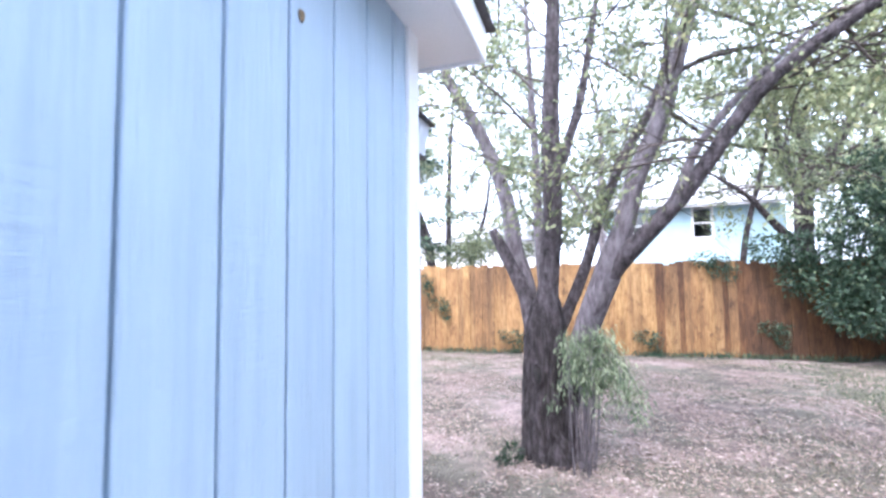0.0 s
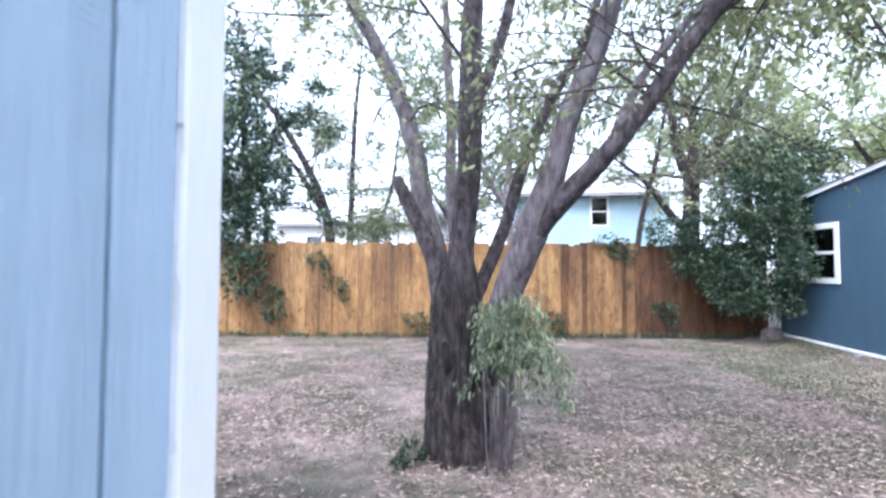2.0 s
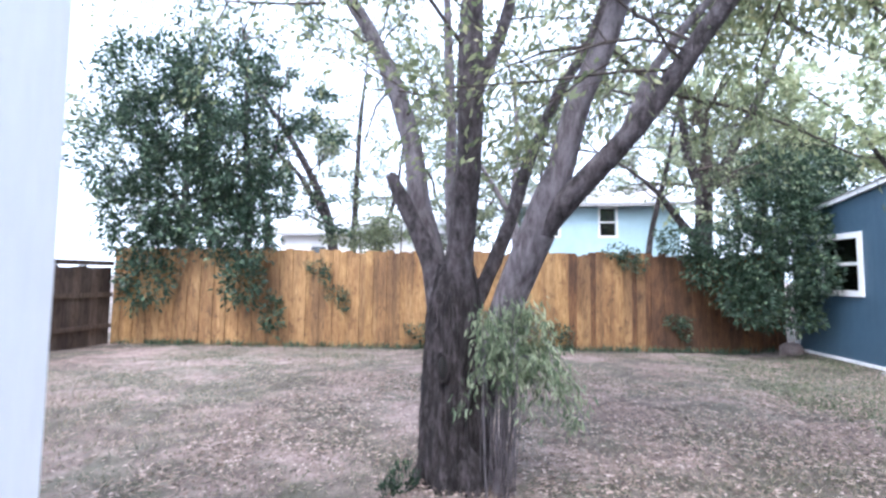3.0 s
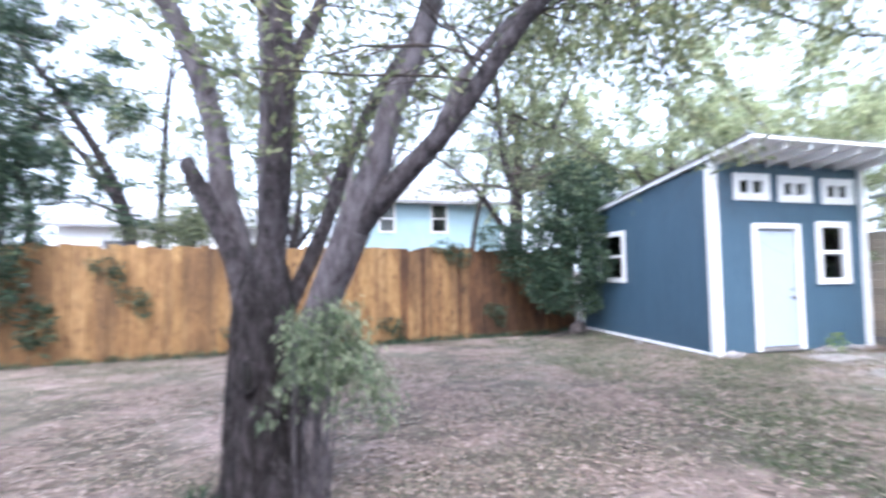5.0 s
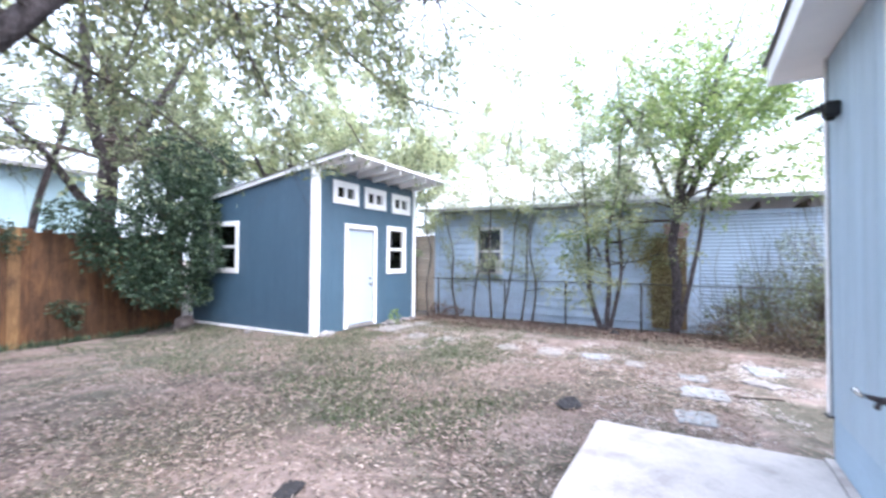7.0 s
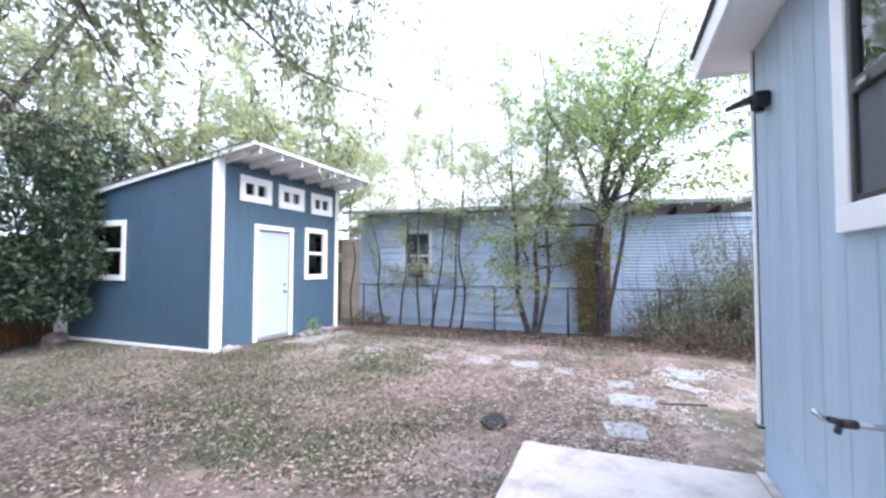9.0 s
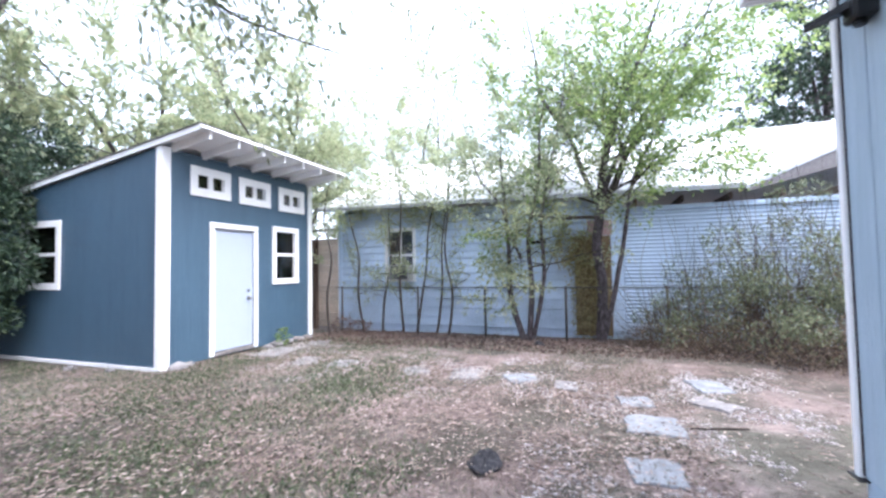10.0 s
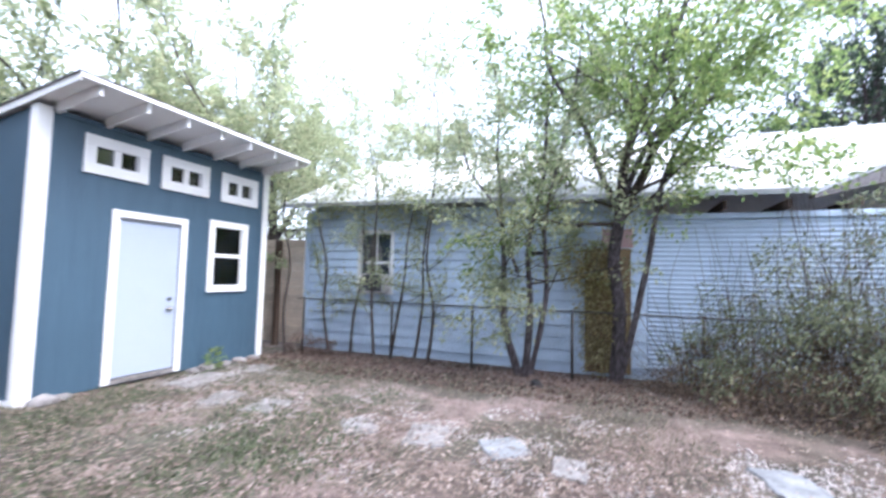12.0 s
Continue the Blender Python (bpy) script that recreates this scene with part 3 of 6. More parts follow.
def back_wall():
    w = thing("wall_back", (3, 0, 0), "pale blue grooved wood siding back wall with white trim", "wall", kind="structure")
    hole = (2.54, 3.39, 1.65, 2.70)
    pierced_wall("wall_core", "x", HY - 0.15, 0.13, 2.45, HX - 0.02, 0.0, lambda u: H_TOP, [hole], FOUND_BLUE, w)
    pierced_wall("wall_core", "y", HX - 0.15, 0.13, -6.0, HY - 0.15, 0.0, lambda u: H_TOP, [], FOUND_BLUE, w)
    pierced_wall("wall_core", "y", 2.45, 0.13, -1.5, HY - 0.151, 0.0, lambda u: H_TOP, [], FOUND_BLUE, w)
    pierced_wall("wall_core", "x", -1.5, 0.13, WX - 0.02, 2.45, 0.0, lambda u: H_TOP, [(0.15, 1.05, 0.30, 2.33)], FOUND_BLUE, w)
    pierced_wall("wall_core", "x", -6.0, 0.13, -5.0, HX - 0.15, 0.0, lambda u: H_TOP, [], FOUND_BLUE, w)
    siding(w, "x", HY - 0.02, 4.46, 2.45, HX - 0.033, 0.37, H_TOP - 0.02, 0.24, hole)
    siding(w, "y", HX - 0.02, 0, -6.0, HY - 0.101, 0.37, H_TOP - 0.02, 0.243)
    box("corner_trim", (HX - 0.02, HY - 0.10, 0.34), (HX + 0.022, HY + 0.016, H_TOP), WHITE, w, "white painted corner board")
    # The gap's shadow is a solid dark strip between boards and trim.
    box("shadow_gap", (HX - 0.032, HY - 0.019, 0.37), (HX - 0.021, HY + 0.004, H_TOP - 0.02), BRONZE, w, "dark strip drawn for the shadow gap at the corner board")
    box("drip_flashing", (HX - 0.06, HY - 0.02, 0.352), (HX + 0.05, HY + 0.035, 0.362), BLACK, w, "dark bent flashing end")
    box("foundation_face", (2.45, HY - 0.018, 0.0), (HX - 0.03, HY - 0.008, 0.368), FOUND_BLUE, w)
    box("foundation_lip", (2.45, HY - 0.007, -0.03), (4.64, HY + 0.05, 0.075), CONCRETE, w, "pale concrete footing lip")
    c = thing("ceiling_house_soffit", (2, 0, H_TOP), "white painted eave soffit of the house", "soffit", kind="structure")
    box("soffit", (2.2, -6.0, H_TOP), (5.04, 1.09, H_TOP + 0.02), WHITE, c)
    box("soffit", (0.13, -6.0, H_TOP + 0.001), (2.199, -1.2, H_TOP + 0.02), WHITE, c)
    box("fascia", (2.2, 1.09, H_TOP - 0.015), (5.06, 1.112, H_TOP + 0.16), WHITE, c)
    box("fascia", (5.04, -6.0, H_TOP - 0.015), (5.062, 1.089, H_TOP + 0.16), WHITE, c)
    r = thing("roof_house", (2.5, -2, H_TOP + 0.16), "dark shingle roof of the house", "roof", kind="structure")
    box("roof_edge", (2.18, -6.0, H_TOP + 0.161), (5.09, 1.14, H_TOP + 0.175), SHINGLE, r, bevel=0)
    prism("roof_slab", [(0.2, -6, 3.05), (5.09, -6, 3.05), (5.09, 1.13, 3.05), (2.2, 1.13, 3.05), (2.2, -1.2, 3.05), (0.2, -1.2, 3.05)],
          [(1.8, -6, 4.2), (3.6, -6, 4.2), (3.6, -1.2, 4.2), (3.4, -1.2, 4.2), (3.2, -2.4, 4.2), (1.8, -2.4, 4.2)], SHINGLE, r)
    f = thing("floor_house", (0, -3, 0), "plain house floor behind the walls", "floor", kind="structure")
    box("slab", (-4.85, -5.85, 0.22), (HX - 0.16, -1.51, 0.28), DARK, f)
    box("slab", (2.59, -1.5, 0.22), (HX - 0.16, HY - 0.16, 0.28), DARK, f)
    d = thing("door_back", (0.6, -1.5, 0.3), "closed white back door of the house", "door", kind="structure")
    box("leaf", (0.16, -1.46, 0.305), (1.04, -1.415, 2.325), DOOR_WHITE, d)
    rod("knob", (0.95, -1.415, 1.25), (0.95, -1.35, 1.25), 0.025, CHROME, d)
    # window in the back wall
    n = thing("window_back", (3.05, HY, 1.6), "dark framed sash window with wide white trim and screen", "window", kind="structure")
    x0, x1, z0, z1 = hole
    y = HY + 0.004
    for nm, lo, hi in (("trim", (x0 - 0.11, y, z0 - 0.11), (x1 + 0.11, y + 0.024, z0)), ("trim", (x0 - 0.11, y, z1), (x1 + 0.11, y + 0.024, z1 + 0.11)),
                       ("trim", (x0 - 0.11, y, z0 + 0.001), (x0, y + 0.023, z1 - 0.001)), ("trim", (x1, y, z0 + 0.001), (x1 + 0.11, y + 0.023, z1 - 0.001))):
        box(nm, lo, hi, WHITE, n, "white painted casing board")
    zm = 2.10
    for lo, hi in (((x0, y - 0.06, z0), (x0 + 0.035, y + 0.012, z1)), ((x1 - 0.035, y - 0.06, z0), (x1, y + 0.012, z1)),
                   ((x0 + 0.036, y - 0.06, z0), (x1 - 0.036, y + 0.012, z0 + 0.03)), ((x0 + 0.036, y - 0.06, z1 - 0.03), (x1 - 0.036, y + 0.012, z1)),
                   ((x0 + 0.036, y - 0.05, zm - 0.028), (x1 - 0.036, y + 0.016, zm + 0.028))):
        box("frame", lo, hi, BRONZE, n, "dark bronze metal sash frame")
    box("latch", (x1 - 0.16, y + 0.016, zm - 0.02), (x1 - 0.10, y + 0.028, zm + 0.002), STEEL, n)
    box("pane", (x0 + 0.036, y - 0.012, zm + 0.029), (x1 - 0.036, y - 0.008, z1 - 0.031), GLASS, n, bevel=0).visible_shadow = False
    box("insect_screen", (x0 + 0.036, y - 0.008, z0 + 0.031), (x1 - 0.036, y - 0.005, zm - 0.029), SCREEN, n, "grey insect screen", bevel=0)
    # Pale slats added behind the glass, in place of the sky's reflection.
    for k in range(14):
        z = zm + 0.04 + k * 0.038
        box("sky_slat", (x0 + 0.04, y - 0.022, z), (x1 - 0.04, y - 0.018, z + 0.037), PANE_SKY, n, "pale slat standing in for sky reflected in the pane", bevel=0)


wing()
back_wall()


def landing():
    s = thing("floor_landing", (0.7, -0.3, 0), "concrete back door landing step", "step", kind="structure")
    box("landing", (WX + 0.02, -1.36, -0.05), (1.48, 0.75, 0.27), CONCRETE, s, bevel=0.01)
    box("step", (WX + 0.02, 0.751, -0.05), (1.48, 1.25, 0.14), CONCRETE, s, bevel=0.01)
    p = thing("patio_slab", (3, 1.6, 0), "pale worn concrete patio slab beside the house", "patio", kind="structure")
    bm = bmesh.new()
    add_box(bm, (1.50, HY + 0.051, -0.08), (4.58, 2.36, 0.08), 0.012)
    bmesh.ops.subdivide_edges(bm, edges=[e for e in bm.edges if e.calc_length() > 0.5], cuts=20, use_grid_fill=True)
    for v in bm.verts:
        v.co += Vector((0.012 * noise.noise(v.co * 3), 0.014 * noise.noise(v.co * 3.3 + Vector((7, 0, 0))), 0.004 * noise.noise(v.co * 2)))
    part("slab", bm, CONCRETE, p)


landing()


# ---------------------------------------------------------------- shed
SX0, SX1, SY0, SY1 = 6.39, 9.64, 7.62, 11.46


def shed_top(y):
    return 3.125 - (y - SY0) * 0.144


def sash(parent, axis, at, u0, u1, z0, z1, out, wide=0.10, across=False, name="window"):
    """White cased window: casing, rails and panes; out is the way it faces (+1 or -1)."""
    w = None

    def slab(nm, ua, ub, za, zb, d0, d1, mat, lab=""):
        a, b = sorted((at + out * d0, at + out * d1))
        lo, hi = ((ua, a, za), (ub, b, zb)) if axis == "x" else ((a, ua, za), (b, ub, zb))
        return box(nm, lo, hi, mat, w or parent, lab, bevel=0.003 if mat is not GLASS else 0)
    w = slab(name, u0, u1, z1 - wide, z1, 0.002, 0.030, WHITE, "white framed window with dark panes")
    slab("casing", u0, u1, z0, z0 + wide, 0.002, 0.034, WHITE)
    slab("casing", u0, u0 + wide, z0 + wide + 0.001, z1 - wide - 0.001, 0.002, 0.028, WHITE)
    slab("casing", u1 - wide, u1, z0 + wide + 0.001, z1 - wide - 0.001, 0.002, 0.028, WHITE)
    a0, a1, b0, b1 = u0 + wide, u1 - wide, z0 + wide, z1 - wide
    slab("reveal", a0, a0 + 0.012, b0, b1, -0.06, 0.001, WHITE)
    slab("reveal", a1 - 0.012, a1, b0, b1, -0.06, 0.001, WHITE)
    if across:
        m = (a0 + a1) / 2
        slab("rail", m - 0.04, m + 0.04, b0, b1, -0.02, 0.012, WHITE)
        spans = [(a0 + 0.012, m - 0.04, b0, b1), (m + 0.04, a1 - 0.012, b0, b1)]
    else:
        m = (b0 + b1) / 2 + 0.01
        slab("rail", a0 + 0.012, a1 - 0.012, m - 0.028, m + 0.028, -0.02, 0.012, WHITE)
        spans = [(a0 + 0.012, a1 - 0.012, b0, m - 0.028), (a0 + 0.012, a1 - 0.012, m + 0.028, b1)]
    for s in spans:
        slab("pane", *s, -0.025, -0.021, GLASS)
    return w


def shed():
    s = thing("shed", (8.0, 9.5, 0), "slate blue wooden garden shed with white trim and slanted roof", "shed")
    side_win = (9.78, 10.79, 1.12, 2.20)
    fr_win = (8.52, 9.25, 1.11, 2.18)
    trans = [(6.82, 7.56, 2.50, 2.95), (7.74, 8.47, 2.49, 2.94), (8.69, 9.42, 2.48, 2.93)]
    door = (7.25, 8.08, 0.10, 2.04)
    inset = lambda w, k: (w[0] + k, w[1] - k, w[2] + k, w[3] - k)
    pierced_wall("wall_front", "x", SY0, 0.09, SX0, SX1, 0.03, lambda u: 3.10, [inset(fr_win, 0.1), door, *[inset(t, 0.125) for t in trans]], SHED_BLUE, s)
    pierced_wall("wall_side", "y", SX0, 0.09, SY0 + 0.091, SY1, 0.05, lambda u: shed_top(u), [inset(side_win, 0.1)], SHED_BLUE, s)
    pierced_wall("wall_side", "y", SX1 - 0.09, 0.09, SY0 + 0.091, SY1, 0.05, lambda u: shed_top(u), [], SHED_BLUE, s)
    pierced_wall("wall_rear", "x", SY1 - 0.09, 0.089, SX0 + 0.091, SX1 - 0.091, 0.05, lambda u: shed_top(SY1), [], SHED_BLUE, s)
    # faint battens of the grooved panels
    for k in range(1, 16):
        x = SX0 + 0.06 + k * 0.2
        if not (7.15 < x < 8.18) and x < SX1 - 0.15:
            box("panel_joint", (x - 0.002, SY0 - 0.0015, 0.04), (x + 0.002, SY0 + 0.002, 1.10 if 8.5 < x < 9.27 else 2.47), SHED_BLUE, s, bevel=0)
    box("floor", (SX0 + 0.1, SY0 + 0.1, 0.03), (SX1 - 0.1, SY1 - 0.1, 0.09), DARK, s)
    box("sill_board", (SX0 - 0.018, SY0 + 0.1, 0.0), (SX0 - 0.001, SY1 + 0.01, 0.055), WHITE, s, "white painted base board")
    for lo, hi in (((SX0 - 0.028, SY0 - 0.028, 0.0), (SX0 + 0.115, SY0 - 0.001, 3.12)), ((SX0 - 0.028, SY0, 0.0), (SX0 - 0.001, SY0 + 0.09, 3.11)),
                   ((SX1 - 0.09, SY0 - 0.028, 0.03), (SX1 + 0.028, SY0 - 0.001, 3.10)), ((SX1 + 0.001, SY0, 0.03), (SX1 + 0.028, SY0 + 0.09, 3.10)),
                   ((SX0 - 0.028, SY1 - 0.09, 0.0), (SX0 - 0.001, SY1 + 0.02, shed_top(SY1) - 0.01))):
        box("corner_board", lo, hi, WHITE, s, "white painted corner board")
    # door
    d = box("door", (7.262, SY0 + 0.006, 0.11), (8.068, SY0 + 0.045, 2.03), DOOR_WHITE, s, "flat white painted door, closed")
    rod("deadbolt", (7.96, SY0 + 0.006, 1.03), (7.96, SY0 - 0.012, 1.03), 0.026, CHROME, d, label="satin nickel deadbolt")
    rod("rose", (7.96, SY0 + 0.006, 0.90), (7.96, SY0 - 0.010, 0.90), 0.03, CHROME, d)
    bm = bmesh.new()
    bmesh.ops.create_uvsphere(bm, u_segments=16, v_segments=10, radius=0.028, matrix=Matrix.Translation((7.96, SY0 - 0.045, 0.90)) @ Matrix.Diagonal((1, 0.8, 1, 1)))
    add_rod(bm, (7.96, SY0 - 0.01, 0.90), (7.96, SY0 - 0.04, 0.90), 0.011)
    part("knob", bm, CHROME, d, "satin nickel door knob", smooth=True)
    for lo, hi in (((7.165, SY0 - 0.026, 0.05), (7.258, SY0 - 0.001, 2.045)), ((8.072, SY0 - 0.026, 0.05), (8.165, SY0 - 0.001, 2.045)),
                   ((7.165, SY0 - 0.028, 2.046), (8.165, SY0 - 0.001, 2.13))):
        box("door_casing", lo, hi, WHITE, s, "white painted door casing")
    box("drip_cap", (7.28, SY0 - 0.022, 2.020), (8.05, SY0 + 0.004, 2.034), STEEL, s, "thin metal drip strip")
    box("threshold", (7.26, SY0 - 0.03, 0.045), (8.07, SY0 + 0.05, 0.10), STONE, s)
    # windows
    sash(s, "y", SX0, *side_win, -1)
    sash(s, "x", SY0, *fr_win, -1)
    for t in trans:
        sash(s, "x", SY0, *t, -1, wide=0.125, across=True, name="transom_window")
    # roof
    y0, y1, x0, x1 = 6.85, SY1 + 0.15, SX0 - 0.07, SX1 + 0.12
    zt = lambda y: shed_top(y) + 0.075
    prism("roof_deck", [(x0, y0, zt(y0) - 0.02), (x1, y0, zt(y0) - 0.02), (x1, y1, zt(y1) - 0.02), (x0, y1, zt(y1) - 0.02)],
          [(x0, y0, zt(y0)), (x1, y0, zt(y0)), (x1, y1, zt(y1)), (x0, y1, zt(y1))], WHITE, s, "white painted roof boards")
    prism("roof_felt", [(x0 - 0.02, y0 - 0.02, zt(y0) + 0.003), (x1 + 0.02, y0 - 0.02, zt(y0) + 0.003), (x1 + 0.02, y1, zt(y1) + 0.003), (x0 - 0.02, y1, zt(y1) + 0.003)],
          [(x0 - 0.02, y0 - 0.02, zt(y0) + 0.018), (x1 + 0.02, y0 - 0.02, zt(y0) + 0.018), (x1 + 0.02, y1, zt(y1) + 0.018), (x0 - 0.02, y1, zt(y1) + 0.018)], SHINGLE, s, "dark roof felt edge")
    box("fascia", (x0, y0 - 0.018, zt(y0) - 0.045), (x1, y0 - 0.001, zt(y0) + 0.001), WHITE, s)
    for xx in (x0 - 0.002, x1 - 0.020):
        prism("rake_board", [(xx, y0, zt(y0) - 0.075), (xx + 0.022, y0, zt(y0) - 0.075), (xx + 0.022, y1, zt(y1) - 0.075), (xx, y1, zt(y1) - 0.075)],
              [(xx, y0, zt(y0) - 0.0205), (xx + 0.022, y0, zt(y0) - 0.0205), (xx + 0.022, y1, zt(y1) - 0.0205), (xx, y1, zt(y1) - 0.0205)], WHITE, s, "white painted rake board")
    for k in range(7):
        xx = SX0 + 0.13 + k * 0.495
        prism("rafter_tail", [(xx, y0 + 0.05, zt(y0) - 0.145), (xx + 0.045, y0 + 0.05, zt(y0) - 0.145), (xx + 0.045, SY0 - 0.002, zt(SY0) - 0.135), (xx, SY0 - 0.002, zt(SY0) - 0.135)],
              [(xx, y0 + 0.05, zt(y0 + 0.05) - 0.021), (xx + 0.045, y0 + 0.05, zt(y0 + 0.05) - 0.021), (xx + 0.045, SY0 - 0.002, zt(SY0) - 0.021), (xx, SY0 - 0.002, zt(SY0) - 0.021)], WHITE, s, "white painted rafter tail")
    box("frieze_board", (SX0 + 0.12, SY0 - 0.02, 3.055), (SX1 - 0.092, SY0 - 0.001, 3.11), SHED_BLUE, s)


shed()


# ---------------------------------------------------------------- fences
def fence_y(x):
    return 11.08 + 0.098 * x


def picket_mesh(name, w, h, material, seed):
    """A plank with clipped, slightly uneven top; base at the origin."""
    rng = random.Random(seed)
    bm = bmesh.new()
    lean = rng.uniform(-0.006, 0.006)
    top = [(-w / 2, h - 0.012 * rng.random()), (w / 2, h - 0.012 * rng.random())]
    ring = [(-w / 2, 0.0), (w / 2, 0.0), (top[1][0] + lean, top[1][1]), (top[0][0] + lean, top[0][1])]
    add_prism(bm, [(u, -0.009, z) for u, z in ring], [(u, 0.009, z) for u, z in ring])
    bmesh.ops.recalc_face_normals(bm, faces=bm.faces)
    me = bpy.data.meshes.new(name)
    bm.to_mesh(me)
    bm.free()
    me.materials.append(material)
    return me


def plank_fence(name, a, b, height, material, label, seed, width=0.142, shady=None):
    a, b = Vector(a), Vector(b)
    f = thing(name, (a.x, a.y, 0), label, "fence", kind="structure")
    d = (b - a)
    n = int(d.length / width)
    yaw = math.degrees(math.atan2(d.y, d.x))
    rng = random.Random(seed)
    variants = [picket_mesh("plank", width + 0.022, height + 0.03 * k - 0.06, material, seed + k) for k in range(4)]
    old = [picket_mesh("plank", width + 0.022, height + 0.03 * k - 0.06, shady, seed + k) for k in range(4)] if shady else variants
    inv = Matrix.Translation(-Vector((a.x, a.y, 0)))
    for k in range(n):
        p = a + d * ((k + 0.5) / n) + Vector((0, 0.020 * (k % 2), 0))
        # Past x 2.3 planks turn to the copy with stains and painted-in shade.
        worn = shady and rng.random() < 0.03 + 0.97 * min(1.0, max(0.0, (p.x - 2.3) / 1.7))
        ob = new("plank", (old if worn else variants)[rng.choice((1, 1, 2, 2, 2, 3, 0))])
        ob.parent = f
        ob.matrix_basis = inv @ pose(p.x, p.y, ground_z(p.x, p.y) - 0.02 + rng.uniform(-0.012, 0.012), 0, rng.uniform(-0.5, 0.5), yaw + rng.uniform(-0.6, 0.6))
    side = Vector((-d.y, d.x, 0)).normalized() * 0.035
    for z in (0.35, 1.0, 1.65):
        p, q = a + side, b + side
        bm = bmesh.new()
        add_prism(bm, [(p.x, p.y, z - 0.12), (q.x, q.y, z - 0.12), (q.x, q.y, z - 0.03), (p.x, p.y, z - 0.03)],
                  [(p.x + side.x, p.y + side.y, z - 0.12), (q.x + side.x, q.y + side.y, z - 0.12), (q.x + side.x, q.y + side.y, z - 0.03), (p.x + side.x, p.y + side.y, z - 0.03)])
        bmesh.ops.recalc_face_normals(bm, faces=bm.faces)
        part("rail", bm, OLD_FENCE, f)


plank_fence("fence_back", (-7.7, fence_y(-7.7), 0), (6.32, fence_y(6.32), 0), 2.06, FENCE, "orange cedar plank fence with water stains, overhung by shrubs", 3, shady=STAINED_SHADY_FENCE)
plank_fence("fence_side", (-7.75, 10.28, 0), (-7.9, -1.0, 0), 1.62, OLD_FENCE, "dark weathered plank side fence", 11)


def gap_fence():
    f = thing("fence_gap", (11.0, 8.8, 0), "pale weathered board fence between shed and neighbouring house", "fence", kind="structure")
    for k in range(13):
        z = 0.02 + k * 0.16
        box("plank", (11.02 + 0.004 * (k % 3), 7.87, z), (11.045 + 0.004 * (k % 3), 9.9, z + 0.157), GREY_FENCE, f)
    box("post", (10.915, 8.42, -0.1), (11.015, 8.52, 2.08), OLD_FENCE, f, "dark fence post")
    box("post", (10.915, 9.7, -0.1), (11.015, 9.8, 2.08), OLD_FENCE, f, "dark fence post")


gap_fence()


def chain_fence():
    f = thing("chain_fence", (10.55, 3, 0), "old low wire fence with dark rails along the house", "fence", kind="structure")
    for y in (7.45, 5.6, 4.15, 2.6, 0.9, -0.8, -2.4):
        rod("post", (10.55, y, -0.1), (10.55, y, 0.98), 0.022, RAIL, f, sides=8)
    rod("top_rail", (10.55, 7.6, 0.95), (10.55, -2.6, 0.95), 0.011, RAIL, f, sides=8)
    paths = []
    for k in range(170):
        y = 7.6 - k * 0.06
        for s in (1, -1):
            a, b = (y, y - 0.9) if s > 0 else (y - 0.9, y)
            paths.append(([(10.55, a, 0.02), (10.55, b, 0.95)], [0.0012, 0.0012]))
    v, q = tube_mesh(paths, 3)
    raw("wire_mesh", v, q, RAIL, f)


chain_fence()


# ---------------------------------------------------------------- neighbouring house
NX = 11.1


